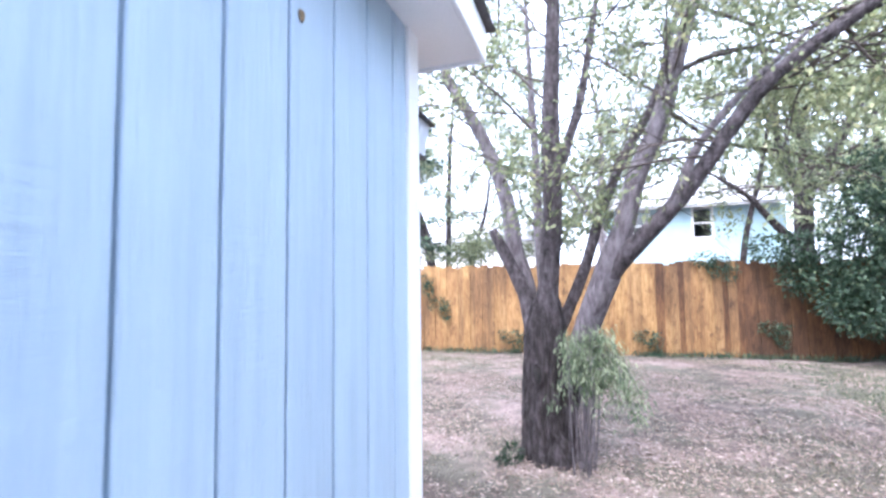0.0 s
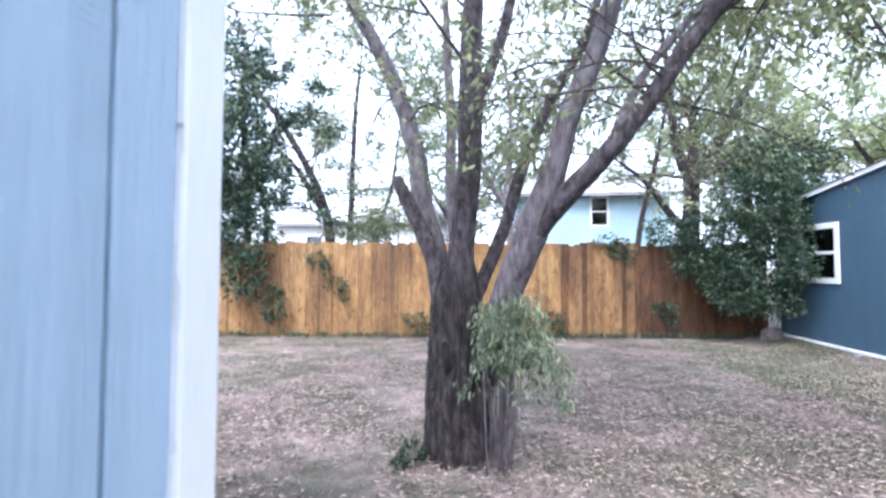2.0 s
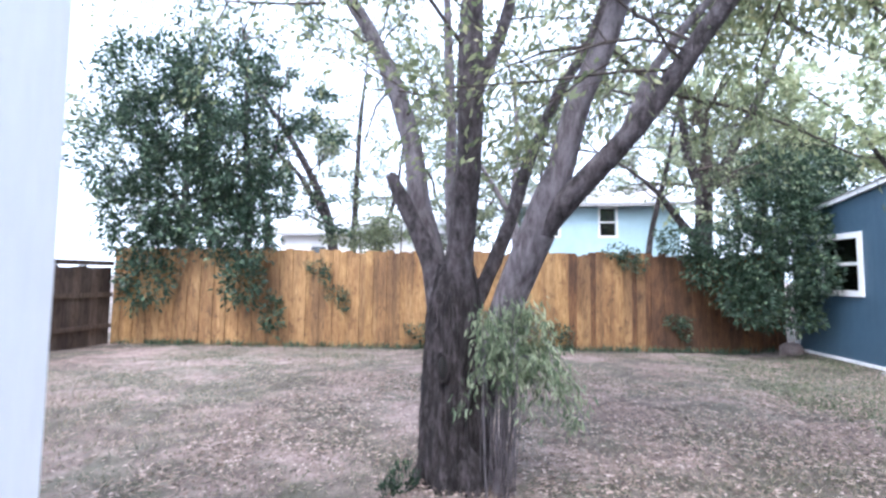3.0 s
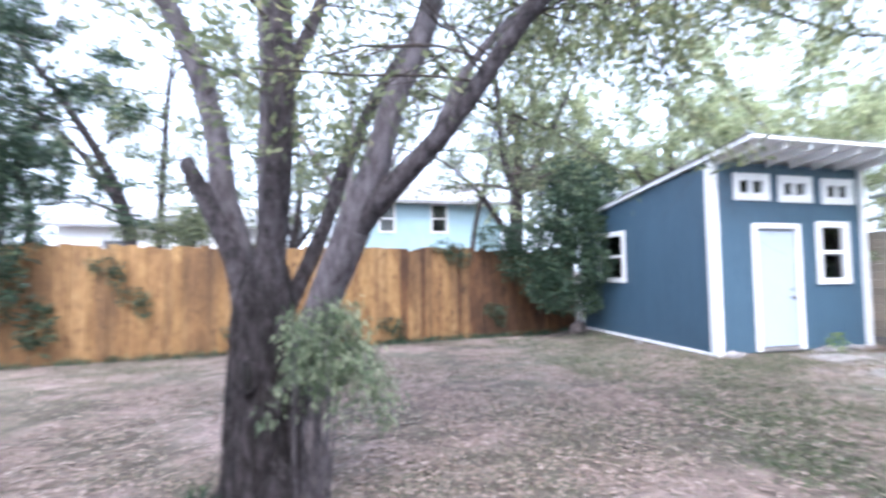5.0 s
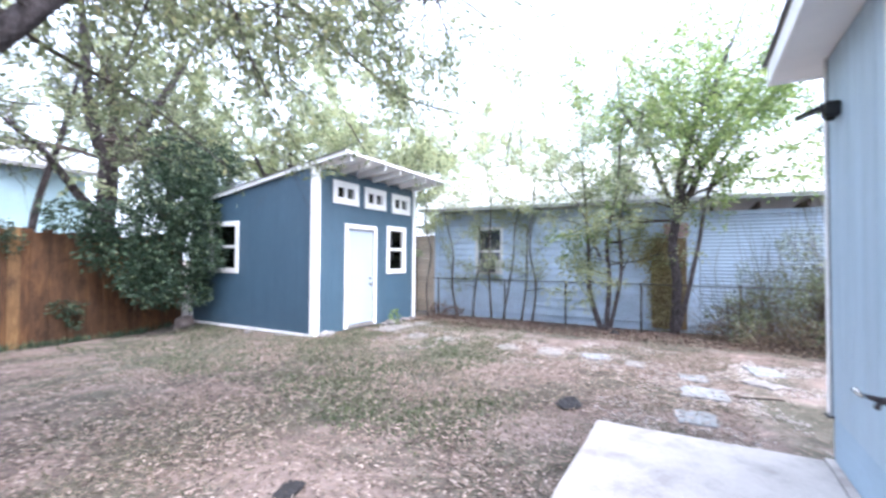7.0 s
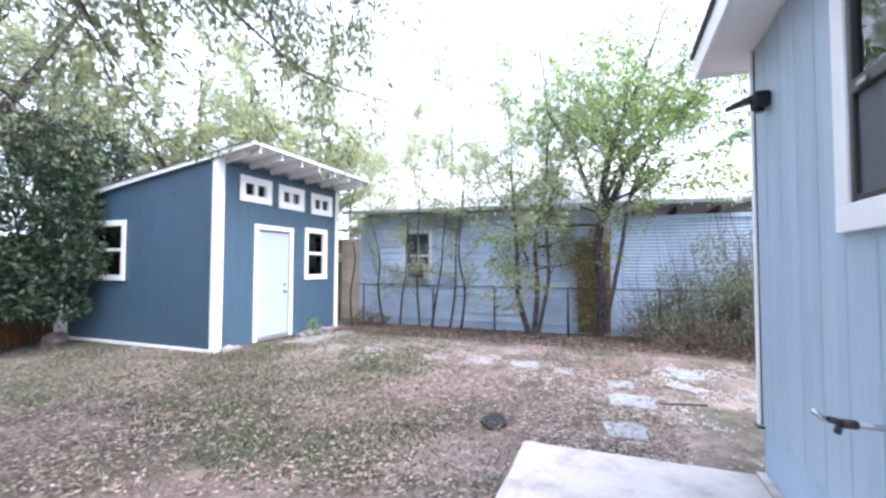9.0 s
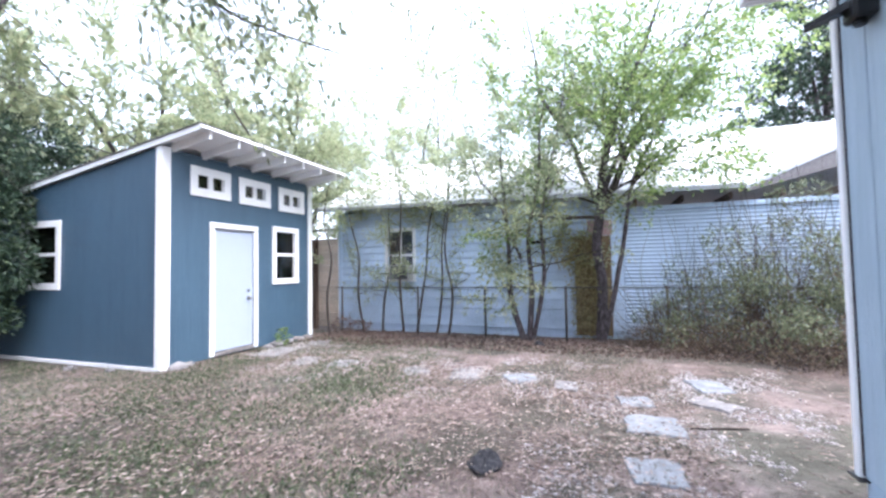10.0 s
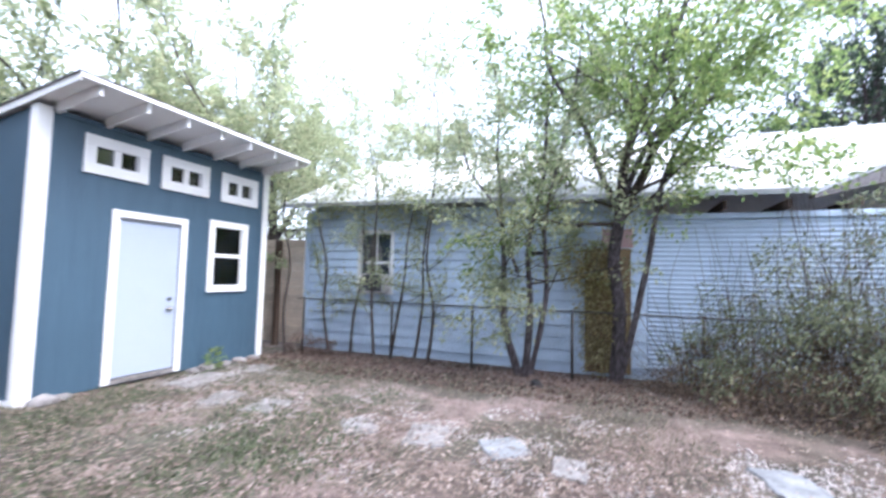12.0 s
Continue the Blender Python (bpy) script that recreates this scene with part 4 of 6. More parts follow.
def neighbour():
    h = thing("neighbour_house", (13, 3, 0), "light blue lap-sided house with white metal roof, overgrown", "house")
    pierced_wall("wall", "y", NX, 0.12, 1.55, 7.85, -0.1, lambda u: 2.66, [(5.93, 6.56, 1.10, 2.20), (3.0, 3.35, 1.75, 1.95)], NB_BLUE, h)
    pierced_wall("wall", "y", NX + 0.06, 0.12, -4.5, 1.54, -0.1, lambda u: 2.46, [], NB_BLUE, h)
    pierced_wall("wall", "x", 7.74, 0.11, NX + 0.121, 17.0, -0.1, lambda u: 2.66, [], NB_BLUE, h)
    pierced_wall("wall", "y", 17.0, 0.12, -4.5, 7.85, -0.1, lambda u: 2.66, [], NB_BLUE, h)
    pierced_wall("wall", "x", -4.5, 0.12, NX + 0.2, 16.99, -0.1, lambda u: 2.66, [], NB_BLUE, h)
    pierced_wall("inner_wall", "y", NX + 1.5, 0.05, -4.3, 7.6, 0.0, lambda u: 2.6, [], DARK, h)
    # lap boards with open shadow joints, broken round the window; the lower courses are wider
    z = 0.11
    while z < 2.58:
        step = 0.196 if z < 0.95 else 0.158
        top = min(z + step - 0.026, 2.64)
        for a, b in ([(1.56, 7.85)] if not (z + step > 1.05 and z < 2.24) else [(1.56, 5.86), (6.63, 7.85)]):
            bm = bmesh.new()
            add_prism(bm, [(NX - 0.050, a, z), (NX - 0.014, a, z), (NX - 0.001, a, top), (NX - 0.020, a, top)],
                      [(NX - 0.050, b, z), (NX - 0.014, b, z), (NX - 0.001, b, top), (NX - 0.020, b, top)])
            bmesh.ops.recalc_face_normals(bm, faces=bm.faces)
            part("lap_board", bm, NB_BLUE, h)
        z += step
    box("corner_board", (NX - 0.072, 7.77, 0.08), (NX - 0.052, 7.86, 2.65), NB_BLUE, h)
    # corrugated sheet
    n, y0, y1 = 56, -4.5, 1.54
    vs, fs = [], []
    for k in range(n * 6 + 1):
        zz = 0.10 + k * 0.0067
        xx = NX - 0.012 + 0.008 * math.cos(k * 2 * math.pi / 10.5)
        vs += [(xx, y0, zz), (xx, y1, zz), (xx + 0.003, y0, zz), (xx + 0.003, y1, zz)]
    for k in range(n * 6):
        a = 4 * k
        fs += [(a, a + 1, a + 5, a + 4), (a + 2, a + 6, a + 7, a + 3)]
    raw("corrugated_sheet", vs, fs, NB_BLUE, h, "light blue corrugated metal sheet", smooth=True)
    box("top_rail", (NX - 0.06, -4.5, 2.36), (NX + 0.055, 1.2, 2.43), NB_BLUE, h)
    for k in range(8):
        y = 1.3 - k * 0.75
        box("rafter_end", (NX - 0.3, y, 2.46), (NX + 1.4, y + 0.05, 2.58), OLD_FENCE, h)
    box("rusty_door", (NX - 0.07, 1.78, 0.0), (NX - 0.044, 2.45, 1.92), RUST, h, "rust-brown stained door panel")
    box("faded_board", (NX - 0.10, 1.75, 1.93), (NX - 0.06, 2.20, 2.22), PINK, h, "faded pinkish board")
    # window with appliance
    w = box("window", (NX - 0.036, 5.86, 2.241), (NX - 0.001, 6.63, 2.28), WHITE, h, "white sash window with box appliance")
    for lo, hi in (((NX - 0.055, 5.86, 1.06), (NX - 0.001, 5.93, 2.24)), ((NX - 0.055, 6.56, 1.06), (NX - 0.001, 6.63, 2.24)),
                   ((NX - 0.032, 5.931, 2.20), (NX - 0.001, 6.559, 2.24)), ((NX - 0.034, 5.931, 1.06), (NX - 0.001, 6.559, 1.10)),
                   ((NX - 0.01, 5.931, 1.63), (NX + 0.03, 6.559, 1.68)), ((NX - 0.008, 6.23, 1.10), (NX + 0.02, 6.26, 2.20))):
        box("frame", lo, hi, WHITE, w)
    box("pane", (NX + 0.03, 5.931, 1.10), (NX + 0.034, 6.559, 2.20), GLASS, w, bevel=0)
    box("backing", (NX + 0.125, 5.8, 1.0), (NX + 0.135, 6.7, 2.3), DARK, w, bevel=0)
    a = box("air_conditioner", (NX - 0.28, 5.95, 1.10), (NX + 0.02, 6.40, 1.44), AC, h, "boxy window air conditioner")
    box("front_panel", (NX - 0.2835, 5.97, 1.12), (NX - 0.2795, 6.38, 1.42), SCREEN, a, "dark grey vent panel", bevel=0)
    for k in range(7):
        box("grille", (NX - 0.290, 5.99, 1.14 + k * 0.04), (NX - 0.284, 6.28, 1.155 + k * 0.04), DARK, a, bevel=0)
    box("small_vent", (NX - 0.03, 3.0, 1.75), (NX - 0.01, 3.35, 1.95), DARK, h)
    # roof
    xe, xr, zr, yc = 10.62, 14.4, 4.50, -0.35
    eave = lambda y: 2.64 + 0.0105 * (y - yc)
    up = lambda ring, k: [(x, y, z + k) for x, y, z in ring]
    front = [(xe, yc, eave(yc)), (xr, -4.45, zr), (xr, 8.15, zr), (xe, 8.15, eave(8.15))]
    prism("roof", front, up(front, 0.05), TIN, h, "white metal roof")
    rear = [(xr, -5, zr), (17.9, -5, 2.7), (17.9, 8.15, 2.7), (xr, 8.15, zr)]
    prism("roof", rear, up(rear, 0.05), TIN, h, "white metal roof")
    for k in range(20):
        y = -3.8 + k * 0.6
        xa = xe if y > yc else xe + (yc - y) * 0.922
        za = eave(y) + (xa - xe) / (xr - xe) * (zr - eave(y)) + 0.05
        ring = [(xa, y, za), (xr, y, zr + 0.05), (xr, y + 0.03, zr + 0.05), (xa, y + 0.03, za)]
        prism("roof_seam", ring, up(ring, 0.02), TIN, h)
    edge = [(xe - 0.02, yc, eave(yc) - 0.03), (xe - 0.001, yc, eave(yc) - 0.03), (xe - 0.001, 8.15, eave(8.15) - 0.03), (xe - 0.02, 8.15, eave(8.15) - 0.03)]
    prism("fascia", edge, up(edge, 0.07), STEEL, h, "thin grey metal eave edge")
    edge = [(xe - 0.02, yc - 0.001, eave(yc) - 0.05), (xe + 0.02, yc - 0.03, eave(yc) - 0.05), (xr + 0.02, -4.48, zr - 0.05), (xr - 0.02, -4.45, zr - 0.05)]
    prism("fascia", edge, up(edge, 0.05), STEEL, h, "thin grey metal eave edge")
    band = [(xe + 0.03, yc - 0.035, eave(yc) - 0.09), (13.6, -3.55, 3.55), (13.6, -3.55, 4.05), (xe + 0.03, yc - 0.035, eave(yc) - 0.052)]
    prism("gable", band, [(x + 0.08, y + 0.04, z) for x, y, z in band], SHINGLE, h, "grey gable board")
    for yy in (7.85, -4.5):
        prism("gable", [(NX, yy, 2.66), (17, yy, 2.66), (xr, yy, zr - 0.02)], [(NX, yy - 0.1, 2.66), (17, yy - 0.1, 2.66), (xr, yy - 0.1, zr - 0.02)], NB_BLUE, h)
    rod("roof_vent", (12.0, 0.85, 3.25), (12.0, 0.85, 3.46), 0.05, BLACK, h)


neighbour()


def far_house(name, x0, x1, y, depth, wall_h, ridge_h, mat, wins, label):
    h = thing(name, ((x0 + x1) / 2, y + depth / 2, 0), label, "house")
    holes = [w for w in wins]
    pierced_wall("wall", "x", y, 0.15, x0, x1, -0.2, lambda u: wall_h, holes, mat, h)
    pierced_wall("wall", "x", y + depth, 0.15, x0, x1, -0.2, lambda u: wall_h, [], mat, h)
    mid = y + depth / 2
    for xx in (x0, x1 - 0.15):
        bm = bmesh.new()
        ring = [(y + 0.15, -0.2), (y + depth, -0.2), (y + depth, wall_h), (mid, ridge_h - 0.1), (y + 0.15, wall_h)]
        add_prism(bm, [(xx, a, b) for a, b in ring], [(xx + 0.15, a, b) for a, b in ring])
        bmesh.ops.recalc_face_normals(bm, faces=bm.faces)
        part("wall", bm, mat, h)
    for ya, yb in ((y - 0.4, mid), (y + depth + 0.4, mid)):
        za, zb = wall_h - 0.02, ridge_h
        prism("roof", [(x0 - 0.4, ya, za), (x1 + 0.4, ya, za), (x1 + 0.4, yb, zb), (x0 - 0.4, yb, zb)], [(x0 - 0.4, ya, za + 0.12), (x1 + 0.4, ya, za + 0.12), (x1 + 0.4, yb, zb + 0.12), (x0 - 0.4, yb, zb + 0.12)], PALE_ROOF, h)
    for u0, u1, z0, z1 in wins:
        w = box("window", (u0 - 0.1, y - 0.04, z1 + 0.081), (u1 + 0.1, y - 0.001, z1 + 0.12), WHITE, h)
        box("pane", (u0, y + 0.08, z0), (u1, y + 0.09, z1), GLASS, w, bevel=0)
        box("backing", (u0, y + 0.14, z0), (u1, y + 0.15, z1), DARK, w, bevel=0)
        for lo, hi in (((u0 - 0.08, y - 0.03, z0 - 0.08), (u1 + 0.08, y - 0.001, z0)), ((u0 - 0.08, y - 0.03, z1), (u1 + 0.08, y - 0.001, z1 + 0.08)),
                       ((u0 - 0.08, y - 0.028, z0), (u0, y - 0.001, z1)), ((u1, y - 0.028, z0), (u1 + 0.08, y - 0.001, z1)), ((u0, y + 0.03, (z0 + z1) / 2 - 0.03), (u1, y + 0.07, (z0 + z1) / 2 + 0.03))):
            box("frame", lo, hi, WHITE, w)


far_house("blue_house", 1.6, 7.0, 18.4, 7, 4.0, 5.4, FAR_BLUE, [(4.2, 4.75, 2.95, 3.95), (2.2, 2.7, 2.95, 3.9)], "pale blue house seen over the back fence through trees")
far_house("grey_house", -9.5, -1.5, 21.0, 6, 3.2, 4.4, WHITE, [(-8.0, -7.3, 1.6, 2.7)], "pale house far behind the back fence")


# ---------------------------------------------------------------- the big yard tree
def big_tree():
    t = thing("yard_tree", (0.14, 4.95, 0), "large many-stemmed tree with furrowed grey-brown bark and sparse leaves", "tree")
    furrowed("trunk", [(0.16, 4.95, -0.15), (0.15, 4.95, 0.05), (0.125, 4.95, 0.45), (0.12, 4.96, 0.9), (0.12, 4.97, 1.22), (0.13, 4.98, 1.45)],
             [0.275, 0.25, 0.212, 0.19, 0.175, 0.13], BARK, t)
    for a, r in ((205, 0.09), (300, 0.10), (20, 0.09), (110, 0.10), (255, 0.08)):
        dx, dy = math.cos(radians(a)), math.sin(radians(a))
        limb("root_flare", [(0.15 + 0.14 * dx, 4.95 + 0.14 * dy, 0.42), (0.15 + 0.18 * dx, 4.95 + 0.18 * dy, 0.15), (0.15 + 0.27 * dx, 4.95 + 0.27 * dy, -0.08)], [0.03, r, r * 0.8], BARK, t, sides=12)
    # hollow in the trunk
    bm = bmesh.new()
    bmesh.ops.create_icosphere(bm, subdivisions=3, radius=1, matrix=Matrix.Translation((0.075, 4.738, 0.775)) @ Matrix.Diagonal((0.034, 0.04, 0.085, 1)))
    part("hollow", bm, CAVITY, t, "dark rotted hollow")
    v, f = tube_mesh([([(0.075 + 0.042 * math.sin(a), 4.728, 0.775 + 0.092 * math.cos(a)) for a in np.linspace(0, 2 * math.pi, 17)], [0.013] * 17)], 6)
    raw("hollow_lip", v, f, BARK, t, "swollen bark lip")
    stems = [
        ("limb", [(0.05, 4.95, 1.0), (-0.04, 4.95, 1.44), (-0.20, 4.97, 1.80), (-0.36, 4.99, 2.12)], [0.10, 0.075, 0.06, 0.045], BARK_LIMB, "broken dead stub"),
        ("limb", [(0.04, 5.02, 1.0), (-0.06, 5.08, 1.56), (-0.17, 5.15, 1.94), (-0.24, 5.2, 2.38), (-0.40, 5.25, 2.89), (-0.65, 5.3, 3.43), (-0.95, 5.35, 4.0), (-1.2, 5.5, 5.0), (-1.9, 6.2, 6.6)], [0.10, 0.085, 0.08, 0.078, 0.07, 0.06, 0.05, 0.04, 0.02], BARK_PALE, ""),
        ("limb", [(0.12, 4.95, 1.0), (0.18, 4.88, 1.64), (0.24, 4.72, 2.2), (0.25, 4.61, 2.57), (0.26, 4.5, 3.0), (0.29, 4.42, 3.4), (0.34, 4.3, 4.2), (0.4, 4.3, 5.2), (0.3, 4.9, 7.0)], [0.13, 0.09, 0.08, 0.088, 0.07, 0.062, 0.05, 0.04, 0.02], BARK_LIMB, ""),
        ("limb", [(0.26, 4.62, 2.50), (0.41, 4.65, 2.87), (0.54, 4.7, 3.35), (0.7, 4.8, 4.3)], [0.05, 0.042, 0.036, 0.02], BARK_LIMB, ""),
        ("limb", [(0.14, 5.15, 1.3), (0.05, 5.4, 2.02), (0.02, 5.6, 2.85), (-0.04, 5.8, 3.72), (-0.1, 6.0, 5.0)], [0.06, 0.05, 0.045, 0.04, 0.02], BARK_PALE, ""),
        ("limb", [(0.20, 5.05, 1.0), (0.49, 5.2, 1.70), (0.66, 5.3, 2.24), (0.91, 5.4, 2.85), (1.25, 5.5, 3.49), (1.6, 5.7, 4.6), (2.7, 7.2, 6.4)], [0.06, 0.052, 0.05, 0.045, 0.04, 0.03, 0.015], BARK_LIMB, ""),
        ("limb", [(0.235, 4.93, -0.06), (0.28, 4.93, 0.42), (0.34, 4.915, 0.72), (0.40, 4.895, 0.91)], [0.128, 0.120, 0.110, 0.098], BARK, ""),
        ("limb", [(0.31, 4.925, 0.6), (0.36, 4.91, 0.78), (0.44, 4.88, 1.02), (0.555, 4.80, 1.34), (0.69, 4.7, 1.67)], [0.09, 0.100, 0.10, 0.108, 0.11], BARK_PALE, ""),
        ("limb", [(0.62, 4.74, 1.52), (0.72, 4.69, 1.80), (0.82, 4.68, 2.05), (0.94, 4.65, 2.49), (1.10, 4.63, 2.87), (1.24, 4.6, 3.30), (1.5, 4.6, 4.2), (1.8, 4.7, 5.2), (2.8, 5.4, 6.8)], [0.10, 0.092, 0.086, 0.078, 0.07, 0.06, 0.045, 0.035, 0.018], BARK_PALE, ""),
        ("limb", [(0.62, 4.74, 1.55), (0.76, 4.68, 1.74), (0.95, 4.58, 1.95), (1.20, 4.46, 2.22), (1.40, 4.37, 2.49), (1.57, 4.28, 2.75), (1.80, 4.12, 3.02), (2.4, 3.9, 3.38), (3.2, 3.7, 3.65), (4.2, 3.6, 3.95)], [0.095, 0.08, 0.07, 0.06, 0.056, 0.052, 0.047, 0.04, 0.03, 0.015], BARK_LIMB, ""),
        ("limb", [(1.18, 4.5, 2.24), (1.30, 4.55, 2.50), (1.44, 4.55, 2.75), (1.75, 4.5, 3.1), (2.3, 4.6, 3.6)], [0.034, 0.034, 0.03, 0.026, 0.012], BARK_PALE, ""),
    ]
    for name, pts, rad, mat, lab in stems:
        if lab or rad[0] < 0.07:
            limb(name, pts, rad, mat, t, lab, sides=14, steps=7, rough=0.14, cap=bool(lab))
        else:
            furrowed(name, pts, rad, mat, t, sides=44, steps=12, deep=0.05)
    rng = np.random.default_rng(5)
    starts = []
    for _, pts, rad, mat, lab in stems:
        if lab or rad[-1] > 0.09:
            continue
        p, r = smooth_path(pts, rad, 6)
        for k in range(len(p)):
            if p[k][2] > 2.3 and rng.random() < 0.26:
                d = np.array((rng.normal(0, 1), rng.normal(0, 1), rng.uniform(-0.1, 0.8)))
                starts.append((p[k], d, rng.uniform(0.7, 1.5), max(0.006, r[k] * 0.2)))
        starts.append((p[-1], p[-1] - p[-3], 1.5, r[-1]))
    # the high crown, mostly out of view, added to shade the yard
    high = []
    for _, pts, rad, mat, lab in stems:
        p, r = smooth_path(pts, rad, 6)
        for k in range(len(p)):
            if p[k][2] > 4.3:
                high.append((p[k], (rng.normal(0.15, 1), rng.normal(0.5, 1), rng.uniform(0.0, 0.8)), rng.uniform(1.4, 2.6), max(0.012, r[k] * 0.5)))
    crown(t, rng, high, TWIG, LEAF_MAIN, (0.085, 0.036), depth=2, lift=0.02, spread=0.8, kids=2, per=4, hang=0.4, keep=lambda q: q[2] > 3.9, label="leafy high crown, mostly unseen, added to shade the yard")
    # drooping twigs of the long low limb
    for k in range(22):
        s = rng.uniform(0, 1)
        p = np.array((1.9 + 2.4 * s, 4.0 - 0.5 * s + rng.normal(0, 0.08), 3.0 + 0.9 * s))
        starts.append((p, (rng.normal(0.5, 0.7), rng.normal(0.2, 0.8), rng.uniform(-0.45, 0.25)), rng.uniform(0.6, 1.3), 0.010))
    sprays = [
        [(2.3, 4.6, 3.6), (3.1, 4.65, 3.66), (3.6, 4.54, 3.5), (3.8, 4.46, 3.36), (4.2, 4.22, 3.1), (4.42, 4.0, 3.0), (4.8, 3.65, 2.93)],
        [(2.4, 3.9, 3.38), (2.9, 4.4, 3.42), (3.11, 4.65, 3.26), (3.21, 4.72, 3.02), (3.42, 4.64, 2.88)],
        [(2.3, 4.6, 3.6), (2.61, 4.81, 3.38), (2.8, 4.82, 3.1), (2.92, 4.74, 2.88)],
        [(1.25, 5.5, 3.4), (1.8, 5.68, 3.0), (2.4, 5.75, 2.84), (2.83, 5.78, 2.69), (3.3, 5.66, 2.36)],
        [(3.2, 3.7, 3.65), (3.9, 4.2, 3.8), (4.6, 4.9, 3.75), (5.3, 5.2, 3.45)],
        [(1.6, 5.7, 4.5), (2.6, 6.3, 4.3), (3.6, 6.6, 3.9), (4.4, 6.6, 3.5)],
        [(1.24, 4.6, 3.3), (1.9, 5.2, 3.7), (2.6, 5.7, 3.7), (3.3, 5.9, 3.35)],
        [(1.5, 4.6, 4.2), (2.4, 5.0, 4.5), (3.4, 5.2, 4.4), (4.3, 5.5, 4.05), (4.8, 5.5, 3.8)]]
    fine = []
    for way in sprays:
        k = len(way)
        rad = [0.024 - 0.019 * i / (k - 1) for i in range(k)]
        limb("branch", way, rad, TWIG, t, "thin drooping branch", sides=7, steps=6)
        p, r = smooth_path(way, rad, 6)
        for q in p[len(p) // 4:]:
            if rng.random() < 0.8:
                fine.append((q, (rng.normal(0.2, 0.8), rng.normal(-0.1, 0.8), rng.uniform(-0.9, 0.3)), rng.uniform(0.25, 0.6), 0.004))
    crown(t, rng, fine, TWIG, LEAF_MAIN, (0.066, 0.026), depth=0, lift=-0.03, per=2, hang=0.6, label="leaves on drooping branches")
    for k in range(9):
        s = rng.uniform(0, 1)
        p = np.array((0.95 + 1.4 * s + rng.normal(0, 0.15), 4.9 - 0.4 * s + rng.normal(0, 0.45), 2.75 + 1.0 * s + rng.normal(0, 0.2)))
        starts.append((p, (rng.normal(0.3, 0.8), rng.normal(0.1, 0.8), rng.uniform(-0.4, 0.5)), rng.uniform(0.5, 1.0), 0.007))
    for k in range(9):
        a = rng.uniform(0, 2 * math.pi)
        p = np.array((0.3 + 1.2 * math.cos(a), 5.0 + 0.9 * math.sin(a), rng.uniform(3.4, 4.6)))
        starts.append((p, (math.cos(a), math.sin(a), rng.uniform(-0.1, 0.5)), rng.uniform(1.0, 2.0), 0.014))
    crown(t, rng, starts, TWIG, LEAF_MAIN, (0.066, 0.027), depth=2, lift=-0.015, spread=0.75, kids=2, per=3, hang=0.5,
          keep=lambda q: q[2] > 2.05 and not (q[0] < 2.2 and q[1] < 3.6), label="sparse yellow-green leaves")


big_tree()


def shoots():
    s = thing("bamboo_like_shoots", (0.52, 4.72, 0), "pale green leafy shoots growing against the tree trunk", "shrub")
    rng = np.random.default_rng(8)
    pos, way = [], []
    for k in range(44):
        a = np.array((0.46 + rng.normal(0, 0.055), 4.66 + rng.normal(0, 0.07), -0.03))
        out = rng.uniform(-0.20, 0.42)
        lush, cut = int(rng.integers(3, 12)), rng.uniform(0.22, 0.6)
        high = rng.uniform(0.82, 1.2) - 0.35 * max(0.0, -out)
        knee = a + np.array((0.30 * out + rng.normal(0, 0.03), rng.normal(-0.02, 0.06), high))
        tip = a + np.array((out + rng.normal(0.06, 0.06), rng.normal(-0.08, 0.14), high - rng.uniform(-0.05, 0.55)))
        p, r = smooth_path([a, (a + knee) / 2 + rng.normal(0, 0.025, 3), knee, (knee + tip) / 2 + np.array((0.06, 0, 0.04)), tip], [0.0045, 0.004, 0.003, 0.0025, 0.0015], 5)
        raw("stem", *tube_mesh([(p, r)], 5), BARK_PALE, s)
        for q in p[9:]:
            if q[2] < cut:
                continue
            for _ in range(lush):
                pos.append(q + rng.normal(0, 0.038, 3))
                way.append((rng.normal(0.15, 0.5), rng.normal(-0.1, 0.5), -0.9))
    v, f = leaf_arrays(rng, pos, way, 0.066, 0.013, 0.5)
    raw("leaves", v, f, LEAF_PALE, s)
    w = thing("dark_weed", (-0.2, 4.68, 0), "small dark green weed at the tree base", "plant")
    pos, way = clump_points(rng, [((-0.17, 4.68, 0.06), (0.09, 0.08, 0.10)), ((-0.24, 4.62, 0.02), (0.06, 0.06, 0.05))], 260)
    v, f = leaf_arrays(rng, pos, way + np.array((0, 0, 0.8)), 0.055, 0.016, -0.5)
    raw("leaves", v, f, LEAF_DARK, w)


shoots()


